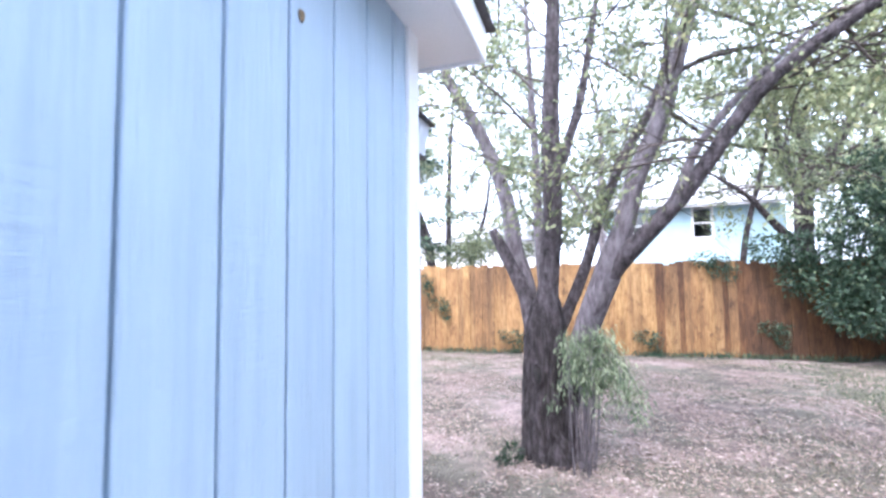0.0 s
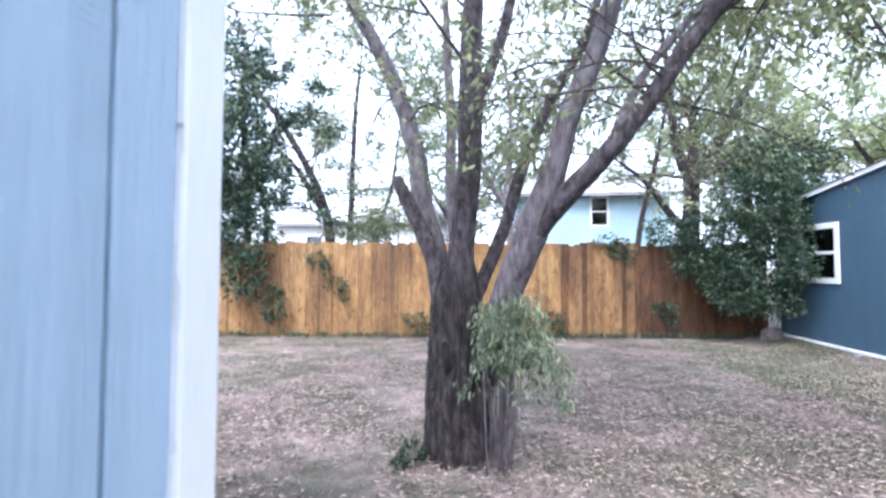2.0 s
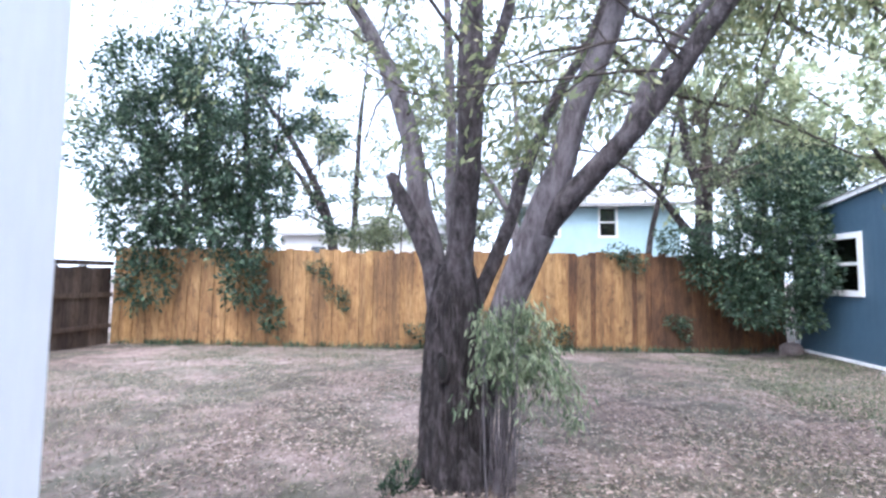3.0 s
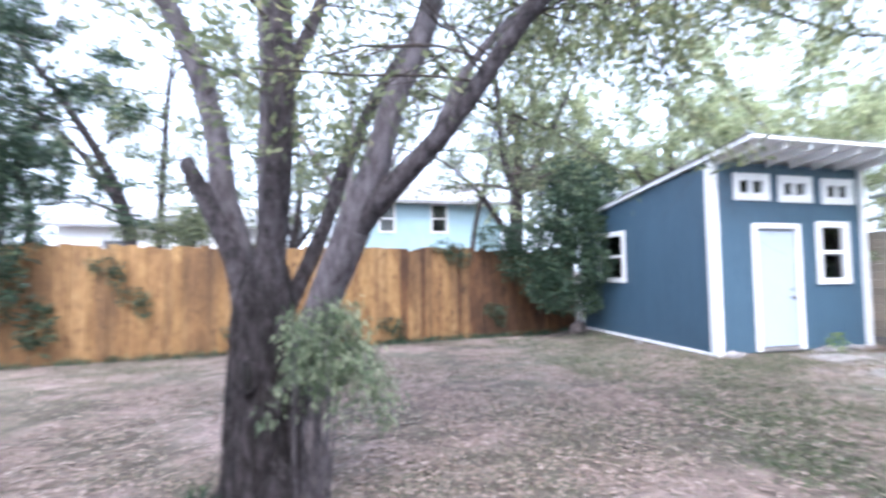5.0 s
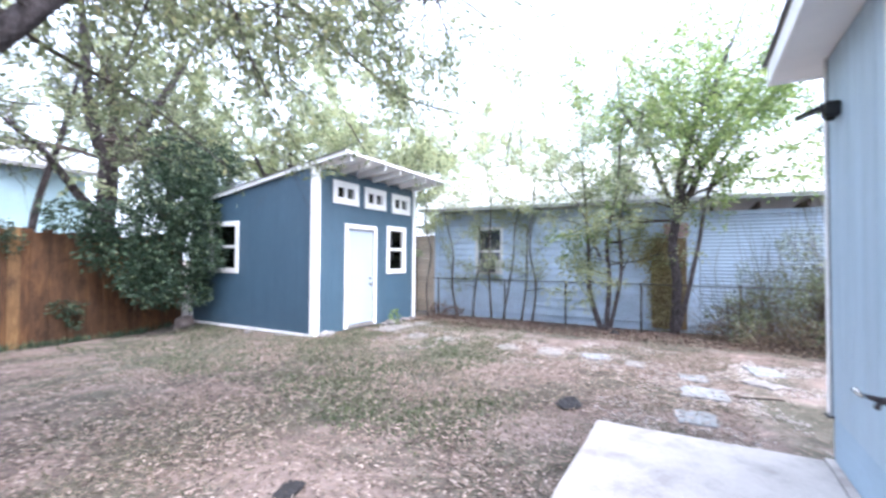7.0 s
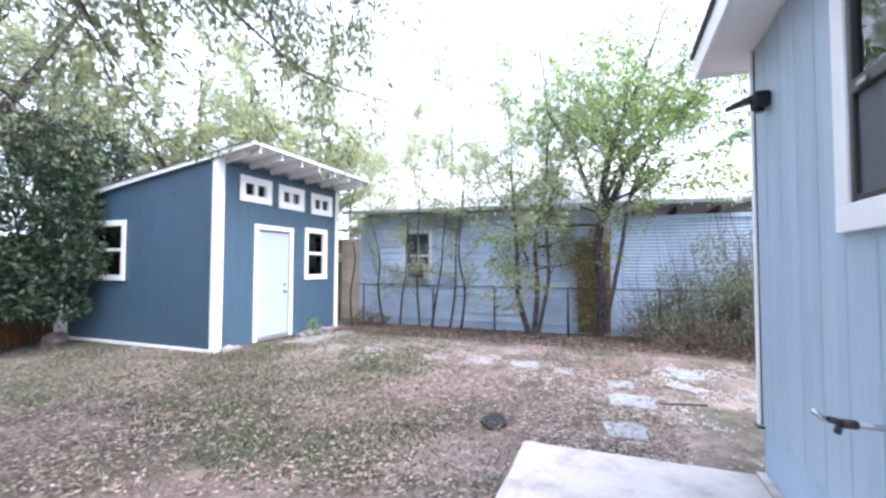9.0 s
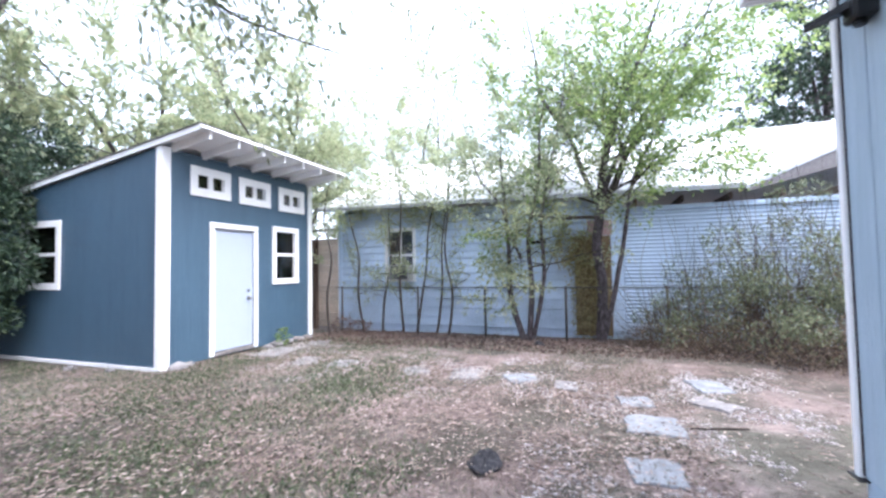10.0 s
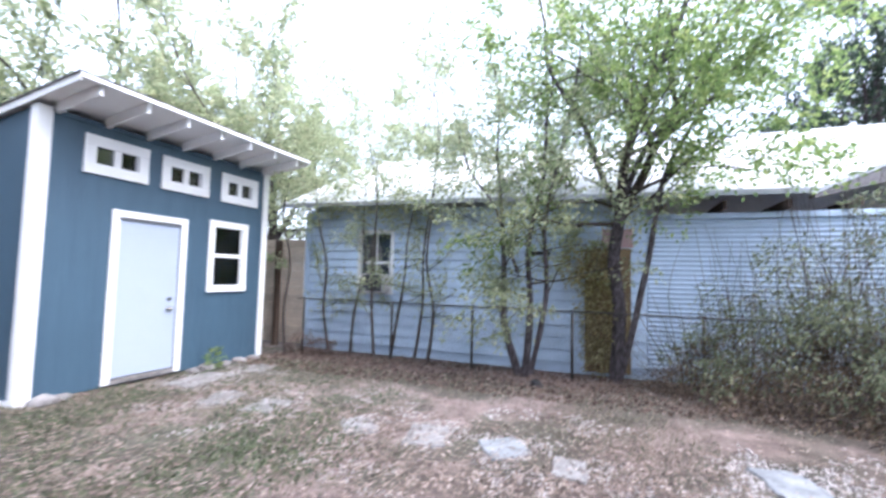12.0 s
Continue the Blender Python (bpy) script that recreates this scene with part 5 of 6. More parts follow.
# ---------------------------------------------------------------- trees and shrubs round the yard
def tree(name, base, stems, leaf, bark, seed, label, size=(0.12, 0.05), depth=2, per=4, every=0.35, from_z=2.0, length=(0.8, 1.6), lift=0.03, group="", blobs=(), dense=0, spread=0.75):
    t = thing(name, (base[0], base[1], ground_z(base[0], base[1])), label, "tree", group)
    rng = np.random.default_rng(seed)
    starts = []
    for k, (pts, rad) in enumerate(stems):
        limb("trunk" if k == 0 else "limb", pts, rad, bark, t, sides=9, steps=5, rough=0.12)
        p, r = smooth_path(pts, rad, 5)
        for q, rr in zip(p, r):
            if q[2] > from_z and rng.random() < every:
                starts.append((q, (rng.normal(0, 1), rng.normal(0, 1), rng.uniform(-0.1, 0.8)), rng.uniform(*length), max(0.006, rr * 0.35)))
        starts.append((p[-1], p[-1] - p[-3], length[1], max(0.006, r[-1])))
    crown(t, rng, starts, TWIG, leaf, size, depth=depth, lift=lift, spread=spread, kids=2, per=per, hang=0.35)
    if dense:
        bush(t, rng, list(blobs), dense, leaf, size, name="foliage")
    return t


def stem(a, b, r0, r1, seed, bend=0.12, n=4):
    rng = np.random.default_rng(seed)
    pts = [np.array(a) + (np.array(b) - np.array(a)) * k / n + (rng.normal(0, bend, 3) * np.array((1, 1, 0.2)) if 0 < k < n else 0) for k in range(n + 1)]
    return pts, [r0 + (r1 - r0) * k / n for k in range(n + 1)]


# behind the back fence
tree("fence_tree", (5.2, 12.7), [
    ([(5.2, 12.7, -0.2), (5.22, 12.7, 2.0), (5.25, 12.65, 3.5)], [0.22, 0.19, 0.18]),
    ([(5.25, 12.65, 3.3), (5.0, 12.6, 3.9), (4.78, 12.5, 4.6), (4.66, 12.4, 5.9), (4.4, 12.2, 7.2)], [0.13, 0.12, 0.10, 0.08, 0.03]),
    ([(5.25, 12.65, 3.4), (5.6, 12.6, 3.9), (6.2, 12.4, 5.2), (6.8, 12.2, 6.6)], [0.13, 0.12, 0.09, 0.03]),
    ([(5.2, 12.65, 2.2), (4.7, 12.6, 2.7), (4.1, 12.4, 3.4), (3.4, 12.2, 3.9)], [0.10, 0.09, 0.06, 0.03]),
    ([(4.0, 13.2, 0), (4.2, 13.2, 2.3), (4.6, 13.2, 4.0), (4.9, 13.3, 5.4)], [0.08, 0.07, 0.06, 0.03])],
    LEAF_MID, BARK, 21, "forked tree behind the back fence", (0.11, 0.045), per=3, every=0.5, from_z=3.0, length=(0.9, 2.0))
tree("leaning_tree", (-4.2, 14.0), [
    ([(-4.2, 14.0, -0.2), (-4.27, 14, 2.15), (-4.72, 14, 3.74), (-5.81, 14, 5.64), (-7.1, 13.8, 7.4)], [0.17, 0.15, 0.13, 0.09, 0.04]),
    ([(-4.35, 14, 2.6), (-4.6, 13.9, 3.2), (-5.3, 13.8, 4.3), (-5.9, 13.7, 4.9)], [0.10, 0.09, 0.07, 0.03]),
    ([(-4.03, 15, -0.2), (-4.0, 15, 2.2), (-3.89, 15, 5.9), (-3.7, 15, 8.0)], [0.11, 0.10, 0.08, 0.03]),
    ([(-2.9, 13.4, -0.2), (-2.7, 13.4, 2.2), (-2.3, 13.4, 3.6), (-2.1, 13.4, 5.2)], [0.07, 0.06, 0.05, 0.02])],
    LEAF_MID, BARK, 22, "slim leaning trees behind the back fence", (0.12, 0.05), per=4, every=0.45, from_z=2.6)
tree("tall_tree", (1.2, 15.5), [
    stem((1.2, 15.5, -0.2), (0.9, 15.3, 7.5), 0.16, 0.05, 31), stem((1.15, 15.5, 2.6), (3.2, 15.0, 7.0), 0.09, 0.03, 32), stem((1.1, 15.5, 2.8), (-1.4, 15.0, 7.0), 0.09, 0.03, 33)],
    LEAF_MID, BARK_PALE, 23, "tall thin-leaved tree behind the back fence", (0.12, 0.05), per=3, every=0.35, from_z=3.4)
tree("overhanging_tree", (-5.2, 11.6), [
    stem((-5.2, 11.6, -0.2), (-5.4, 11.2, 6.2), 0.13, 0.04, 41), stem((-5.9, 11.5, -0.2), (-6.6, 11.0, 6.0), 0.11, 0.03, 42), stem((-5.1, 11.6, 1.6), (-4.4, 10.9, 5.2), 0.08, 0.02, 43)],
    LEAF_DARK, BARK, 24, "dense dark green tree hanging over the back fence", (0.13, 0.055), per=4, every=0.5, from_z=2.0,
    blobs=[((-6.3, 10.6, 3.2), (1.0, 0.8, 1.2)), ((-5.3, 10.7, 4.0), (0.9, 0.8, 1.2)), ((-5.6, 10.6, 5.6), (1.2, 1.0, 1.0)), ((-4.75, 10.4, 2.1), (0.6, 0.5, 0.7)), ((-4.75, 10.25, 1.25), (0.48, 0.3, 0.55)),
           ((-6.9, 10.7, 1.8), (0.9, 0.6, 0.7)), ((-4.2, 10.5, 0.55), (0.22, 0.18, 0.45)), ((-6.8, 10.8, 4.8), (1.0, 0.9, 1.2)), ((-4.5, 10.8, 3.2), (0.55, 0.5, 0.6)), ((-7.2, 10.3, 2.6), (0.9, 0.6, 0.9)), ((-7.6, 10.3, 4.0), (1.0, 0.8, 1.1)), ((-7.3, 10.5, 5.8), (1.2, 0.9, 1.0)), ((-5.6, 10.5, 2.4), (0.8, 0.5, 0.7)), ((-6.9, 10.2, 1.2), (0.6, 0.35, 0.6))], dense=26000)
s2 = thing("overhanging_shrub", (5.9, 11.3, 0), "dense dark evergreen shrub hanging over fence and shed corner", "shrub")
rng2 = np.random.default_rng(55)
for k, (a, b) in enumerate((((5.6, 12.0, -0.2), (5.9, 11.4, 3.6)), ((6.0, 12.1, -0.2), (6.4, 11.3, 3.2)), ((5.3, 12.0, 0.0), (5.2, 11.2, 2.8)))):
    limb("stem", *stem(a, b, 0.06, 0.02, 60 + k), TWIG, s2, sides=7)
# The lowest clumps are extra dark leaves in place of shade under the shrub.
bush(s2, rng2, [((5.7, 10.9, 2.6), (0.75, 0.6, 0.8)), ((6.05, 10.6, 2.2), (0.45, 0.42, 0.65)), ((5.3, 10.9, 1.9), (0.6, 0.4, 0.7)), ((5.75, 10.75, 1.35), (0.55, 0.4, 0.55)), ((6.1, 11.2, 3.4), (0.7, 0.6, 0.55)), ((6.75, 10.9, 2.75), (0.5, 0.35, 0.35)), ((6.2, 10.75, 2.75), (0.5, 0.4, 0.5)),
                ((6.5, 11.9, 3.3), (0.8, 0.5, 0.6)), ((7.3, 12.2, 3.5), (0.9, 0.5, 0.6)), ((7.1, 12.1, 3.9), (0.9, 0.6, 0.5)), ((6.0, 11.5, 3.7), (0.6, 0.5, 0.4)), ((6.1, 10.9, 0.95), (0.22, 0.3, 0.35)), ((5.0, 11.0, 1.35), (0.45, 0.3, 0.6)), ((4.7, 11.2, 2.15), (0.5, 0.3, 0.35)), ((5.2, 10.75, 1.0), (0.5, 0.35, 0.5)), ((5.9, 10.55, 0.75), (0.35, 0.3, 0.35)), ((5.5, 10.95, 0.8), (0.35, 0.3, 0.4)), ((4.1, 11.25, 2.15), (0.45, 0.25, 0.3)), ((4.5, 11.15, 1.6), (0.3, 0.2, 0.45)), ((6.05, 10.35, 1.5), (0.3, 0.4, 0.5))], 25000, LEAF_DARK, (0.10, 0.042))
for k, (x, z) in enumerate(((3.2, 1.85), (2.9, 1.95), (-3.3, 1.55), (-2.9, 1.0), (4.1, 0.5), (-1.2, 0.25), (1.7, 0.3), (4.6, 1.9))):
    vsh = thing("fence_vine", (x, fence_y(x) - 0.05, z), "small green creeper on the plank fence", "vine", "creepers on the fence")
    bush(vsh, rng2, [((x, fence_y(x) - 0.09, z), (0.30, 0.07, 0.16)), ((x + 0.15, fence_y(x) - 0.08, z - 0.2), (0.14, 0.06, 0.2))], 320, LEAF_DARK, (0.06, 0.035), name="leaves")

top = thing("fence_top_shrub", (-2.3, 11.9, 0), "green shrub rising behind the plank fence", "shrub")
for k in range(4):
    limb("stem", *stem((-2.6 + 0.25 * k, 11.9, -0.2), (-2.8 + 0.35 * k, 11.7, 2.7), 0.03, 0.012, 65 + k, 0.05), TWIG, top, sides=6)
bush(top, rng2, blob_cloud(rng2, (-2.3, 11.6, 2.3), (0.9, 0.3, 0.55), 16, 0.27), 2600, LEAF_MID, (0.10, 0.045))

for k, (x, y, h, leaf) in enumerate(((7.6, 14.5, 6.5, LEAF_LIGHT), (10.4, 13.0, 6.0, LEAF_LIGHT), (3.0, 22.5, 8.0, LEAF_MID), (-9.5, 15.0, 8.0, LEAF_MID), (-1.0, 19.5, 7.5, LEAF_MID), (14.5, 13.0, 6.5, LEAF_LIGHT), (12.6, 10.2, 5.2, LEAF_LIGHT), (19.5, 8.5, 7.5, LEAF_LIGHT))):
    rr = np.random.default_rng(70 + k)
    tree("background_tree", (x, y), [stem((x, y, -0.2), (x + rr.normal(0, .4), y, h), 0.2, 0.04, 80 + k), stem((x, y, h * 0.3), (x + 2.0, y + 0.3, h * 0.8), 0.1, 0.03, 90 + k), stem((x, y, h * 0.35), (x - 2.0, y - 0.3, h * 0.85), 0.1, 0.03, 100 + k)],
         leaf, BARK, 110 + k, "leafy tree standing beyond the yard", (0.16, 0.07), per=3 if leaf is LEAF_MID and x < 5 else 5, every=0.5, from_z=h * 0.3, length=(1.2, 2.2), group="trees beyond the yard")

# dark tree past the neighbouring roof
tree("roof_tree", (19.3, -5.2), [stem((19.3, -5.2, -0.2), (19.2, -5.0, 8.5), 0.25, 0.05, 120), stem((19.3, -5.1, 4.5), (18.9, -4.4, 7.4), 0.1, 0.03, 121), stem((19.3, -5.1, 4.0), (18.8, -6.8, 7.4), 0.1, 0.03, 123)],
     LEAF_DARK, BARK, 122, "dark leafy tree rising behind the white roof", (0.16, 0.07), per=5, every=0.8, from_z=4.2, length=(1.2, 2.2))


# saplings along the wire fence
def saplings():
    rng = np.random.default_rng(140)
    for k, (x, y, h) in enumerate(((10.75, 7.0, 3.4), (10.85, 6.6, 3.2), (10.6, 5.95, 3.8), (10.8, 5.75, 2.9), (10.85, 5.3, 3.9), (10.6, 4.95, 3.5))):
        tree("sapling", (x, y), [stem((x, y, -0.1), (x + rng.normal(0, .12), y + rng.normal(0, .2), h), 0.030, 0.008, 150 + k, 0.05)],
             LEAF_LIGHT, TWIG, 160 + k, "thin sapling with small light leaves beside the wire fence", (0.065, 0.032), depth=1, per=4, every=0.85, from_z=0.6, length=(0.4, 1.0), group="saplings by the wire fence",
             blobs=blob_cloud(rng, (x - 0.1, y, h * 0.88), (0.35, 0.55, 0.8), 6, 0.28), dense=300)
    # several stems from one foot
    tree("young_tree", (10.45, 3.35), [
        stem((10.45, 3.35, -0.1), (10.4, 3.75, 3.4), 0.065, 0.02, 170, 0.08), stem((10.45, 3.28, -0.1), (10.5, 3.0, 4.0), 0.06, 0.02, 171, 0.08),
        stem((10.5, 3.2, 0.0), (10.3, 2.5, 4.6), 0.045, 0.015, 172, 0.08), stem((10.5, 3.4, 1.5), (10.2, 4.3, 3.6), 0.03, 0.01, 173, 0.08)],
        LEAF_LIGHT, BARK_LIMB, 174, "young many-stemmed tree with light green leaves", (0.075, 0.038), per=3, every=0.6, from_z=0.9, length=(0.5, 1.2),
        blobs=[((10.35, 3.55, 1.55), (0.22, 0.35, 0.45)), ((10.35, 3.2, 2.1), (0.25, 0.45, 0.4)), ((10.3, 3.9, 2.5), (0.3, 0.5, 0.5)), ((10.2, 3.55, 1.3), (0.25, 0.45, 0.35)), ((10.2, 2.95, 1.75), (0.25, 0.35, 0.4)), *blob_cloud(rng, (10.15, 3.6, 2.85), (0.4, 1.2, 0.35), 12, 0.26), *blob_cloud(rng, (10.3, 3.9, 3.9), (0.5, 1.6, 1.3), 16, 0.30)], dense=2000)
    tree("vine_tree", (10.7, 2.0), [
        stem((10.7, 2.0, -0.1), (10.6, 1.95, 2.3), 0.10, 0.085, 180, 0.03), ([(10.62, 1.97, 2.1), (10.5, 1.86, 3.2), (10.38, 1.58, 4.15), (10.3, 1.35, 4.6), (10.2, 0.9, 5.8)], [0.082, 0.07, 0.06, 0.05, 0.02]),
        ([(10.66, 1.93, 0.05), (10.58, 1.8, 0.6), (10.5, 1.58, 1.7), (10.4, 1.38, 2.85), (10.3, 1.0, 3.6), (10.2, 0.3, 4.6)], [0.05, 0.046, 0.04, 0.034, 0.026, 0.012]), stem((10.6, 1.95, 2.4), (10.3, 3.0, 5.2), 0.05, 0.02, 183, 0.1), stem((10.6, 1.9, 2.6), (10.1, 0.5, 5.0), 0.05, 0.015, 184, 0.1)],
        LEAF_GREEN, BARK_LIMB, 185, "young tree with bright green crown beside the rusty door", (0.085, 0.042), per=4, every=0.6, from_z=2.2, length=(0.8, 1.8),
        blobs=[((10.3, 1.4, 2.3), (0.25, 0.5, 0.3)), ((10.25, 0.7, 2.9), (0.3, 0.5, 0.4)), *blob_cloud(rng, (10.3, 1.1, 4.3), (0.7, 1.5, 0.75), 34, 0.36), *blob_cloud(rng, (10.2, 0.2, 4.0), (0.4, 0.5, 0.4), 8, 0.28), *blob_cloud(rng, (10.3, 2.2, 4.2), (0.6, 1.3, 0.9), 20, 0.33), *blob_cloud(rng, (10.3, 1.6, 5.6), (0.7, 2.2, 1.0), 16, 0.30)], dense=6500)
    v = thing("climbing_vine", (10.6, 2.3, 0), "brownish climbing vine covering the door panel", "vine")
    bush(v, rng, [((10.75, 2.25, 0.9), (0.2, 0.30, 0.9)), ((10.7, 2.3, 1.6), (0.22, 0.32, 0.4)), ((10.55, 2.6, 1.6), (0.2, 0.2, 0.3))], 1900, LEAF_VINE, (0.06, 0.03), name="leaves")
    bush(v, rng, [((10.78, 2.15, 0.9), (0.15, 0.32, 0.95))], 1500, LEAF_VINE, (0.06, 0.03), name="dry_leaves")
    g = thing("corner_shrub", (10.1, 7.6, 0), "yellow-green sapling foliage beside the shed corner", "shrub")
    limb("stem", *stem((10.15, 7.5, -0.1), (9.9, 7.3, 3.3), 0.03, 0.01, 190, 0.05), TWIG, g, sides=7)
    bush(g, rng, [((9.95, 7.45, 2.5), (0.32, 0.35, 0.4)), ((9.8, 7.1, 3.2), (0.42, 0.4, 0.45)), ((10.3, 7.4, 3.6), (0.5, 0.5, 0.5)), ((10.4, 7.5, 2.4), (0.3, 0.35, 0.3)), ((9.45, 7.0, 2.75), (0.2, 0.15, 0.25)), *blob_cloud(rng, (10.5, 6.7, 4.0), (0.6, 1.4, 1.0), 18, 0.36)], 5200, LEAF_LIGHT, (0.075, 0.036))
    r = thing("dead_weed", (10.25, 7.25, 0), "reddish brown dead weeds beside the board fence", "weeds")
    bush(r, rng, [((10.25, 7.25, 0.16), (0.25, 0.22, 0.2)), ((10.4, 6.9, 0.12), (0.2, 0.25, 0.15))], 700, LEAF_BED, (0.07, 0.02), -0.3, "leaves")
    r = thing("green_weed", (8.55, 7.35, 0), "small green weed at the shed wall", "weeds")
    bush(r, rng, [((8.55, 7.4, 0.16), (0.13, 0.08, 0.16))], 160, LEAF_GREEN, (0.07, 0.02), -0.4, "leaves")
    # brown brush by the corrugated sheet
    for k, (x, y, sx, sy, sz, n) in enumerate(((10.3, 0.9, 0.4, 0.6, 0.5, 2200), (10.1, -0.2, 0.55, 0.75, 0.7, 3800), (9.9, -1.3, 0.7, 0.8, 1.0, 4600), (9.3, -2.4, 0.8, 0.9, 1.2, 4600), (9.5, 0.2, 0.45, 0.8, 0.35, 2000), (9.0, -0.9, 0.5, 0.8, 0.45, 2600), (10.5, 0.3, 0.3, 0.9, 1.15, 1800), (10.4, -0.6, 0.35, 0.7, 1.5, 2600), (10.3, -1.7, 0.4, 0.9, 1.7, 3200), (9.6, -2.9, 0.6, 0.8, 1.9, 3600))):
        b = thing("brush", (x, y, 0), "tangled brown-green brush along the corrugated wall", "bush", "brush by the wall")
        tubes = []
        for _ in range(60):
            a = np.array((x + rng.normal(0, sx * .5), y + rng.normal(0, sy * .5), -0.05))
            c = a + np.array((rng.normal(0, .45), rng.normal(0, .5), rng.uniform(0.5, 1.7) * sz * 1.2))
            tubes.append(smooth_path([a, (a + c) / 2 + rng.normal(0, .1, 3), c], [0.006, 0.004, 0.002], 4))
        vv, ff = tube_mesh(tubes, 4)
        raw("stem_tangle", vv, ff, TWIG, b)["kind"] = "stuff"
        bush(b, rng, [((x, y, sz * 0.45), (sx, sy, sz * 0.8)), ((x - 0.2, y + 0.2, sz * 0.3), (sx, sy, sz * 0.4)), ((x, y - 0.3, sz), (sx * .6, sy * .6, sz * .7))], int(n * 1.3), LEAF_RUST, (0.042, 0.018), name="dry_leaves")
        bush(b, rng, blob_cloud(rng, (x, y, sz * 1.05), (sx, sy, sz * 0.7), 9, 0.26), int(n * 0.42), LEAF_MID, (0.06, 0.03), name="leaves")


saplings()


# ---------------------------------------------------------------- small things
def lamps():
    a = thing("wall_lantern", (WX - 0.04, WY + 0.09, 2.25), "black wall lantern with pale glass on the wing", "lantern")
    x, y = WX - 0.055, WY + 0.115
    box("back_plate", (x - 0.05, WY + 0.001, 2.18), (x + 0.03, WY + 0.015, 2.40), BLACK, a)
    prism("hood", [(x - 0.08, y - 0.08, 2.33), (x + 0.08, y - 0.08, 2.33), (x + 0.08, y + 0.08, 2.33), (x - 0.08, y + 0.08, 2.33)], [(x - 0.015, y - 0.015, 2.41), (x + 0.015, y - 0.015, 2.41), (x + 0.015, y + 0.015, 2.41), (x - 0.015, y + 0.015, 2.41)], BLACK, a)
    prism("glass", [(x - 0.035, y - 0.035, 2.19), (x + 0.035, y - 0.035, 2.19), (x + 0.035, y + 0.035, 2.19), (x - 0.035, y + 0.035, 2.19)], [(x - 0.055, y - 0.055, 2.329), (x + 0.055, y - 0.055, 2.329), (x + 0.055, y + 0.055, 2.329), (x - 0.055, y + 0.055, 2.329)], FROST, a, "pale lamp glass")
    box("foot", (x - 0.045, y - 0.045, 2.175), (x + 0.045, y + 0.045, 2.189), BLACK, a)
    b = thing("flood_light", (4.38, HY + 0.02, 2.43), "black wall lamp with a slim angled shade near the corner", "lamp")
    box("housing", (4.33, HY - 0.001, 2.37), (4.44, HY + 0.085, 2.47), BLACK, b, bevel=0.012)
    rod("socket", (4.385, HY + 0.045, 2.372), (4.385, HY + 0.045, 2.35), 0.024, BLACK, b)
    bm = bmesh.new()
    add_prism(bm, [(4.36, HY + 0.07, 2.43), (4.44, HY + 0.07, 2.43), (4.50, HY + 0.20, 2.40), (4.45, HY + 0.215, 2.40)], [(4.36, HY + 0.07, 2.465), (4.44, HY + 0.07, 2.465), (4.50, HY + 0.20, 2.42), (4.45, HY + 0.215, 2.42)])
    bmesh.ops.recalc_face_normals(bm, faces=bm.faces)
    part("shade", bm, BLACK, b)


lamps()


def faucet():
    f = thing("hose_bib", (3.19, HY, 0.84), "galvanised pipe stub with a small hose valve on the wall", "faucet")
    x, z = 3.19, 0.842
    rod("pipe", (x, HY - 0.02, z - 0.002), (x, HY + 0.115, z), 0.011, STEEL, f)
    rod("flange", (x, HY - 0.002, z), (x, HY + 0.006, z), 0.028, STEEL, f)
    rod("coupling", (x, HY + 0.10, z), (x - 0.002, HY + 0.145, z + 0.002), 0.017, BRONZE, f, sides=8)
    rod("valve", (x - 0.002, HY + 0.14, z + 0.002), (x - 0.01, HY + 0.185, z + 0.014), 0.012, BRONZE, f)
    rod("spout", (x - 0.004, HY + 0.15, z), (x - 0.004, HY + 0.16, z - 0.035), 0.011, BRONZE, f)
    rod("stem", (x - 0.01, HY + 0.18, z + 0.012), (x - 0.016, HY + 0.212, z + 0.026), 0.006, BRONZE, f)
    rod("handle", (x - 0.03, HY + 0.205, z + 0.016), (x - 0.005, HY + 0.232, z + 0.042), 0.010, CHROME, f)


faucet()


def paver(name, x, y, sx, sy, turn, mat, label, seed):
    rng = random.Random(seed)
    n = 12
    ring = []
    for k in range(n):
        a = 2 * math.pi * (k + 0.5) / n
        s = 1 / max(abs(math.cos(a)), abs(math.sin(a))) * rng.uniform(0.80, 1.0)
        u, v = math.cos(a) * s * sx, math.sin(a) * s * sy
        c, t = math.cos(radians(turn)), math.sin(radians(turn))
        ring.append((x + u * c - v * t, y + u * t + v * c))
    z = ground_z(x, y)
    bm = bmesh.new()
    add_prism(bm, [(a, b, z - 0.04) for a, b in ring], [(a, b, z + 0.016 + 0.006 * rng.random()) for a, b in ring])
    bmesh.ops.recalc_face_normals(bm, faces=bm.faces)
    bmesh.ops.bevel(bm, geom=[e for e in bm.edges], offset=0.008, segments=1, affect="EDGES")
    tagged(part(name, bm, mat), label, "paver", "stepping stones")


PAVERS = [(8.05, 7.05, .45, .26, 5), (8.9, 6.9, .3, .2, 20), (7.55, 6.1, .30, .20, 30), (7.5, 5.45, .26, .2, 10), (7.4, 4.28, .24, .18, 40), (7.45, 3.6, .27, .20, 15),
          (7.45, 2.9, .22, .2, 35), (7.25, 2.36, .2, .14, 0), (6.85, 1.66, .18, .17, 10), (6.2, 1.56, .26, .24, 0), (5.26, 1.63, .22, .19, 5), (7.58, 0.88, .27, .19, 12), (6.9, 0.95, .2, .14, 50)]
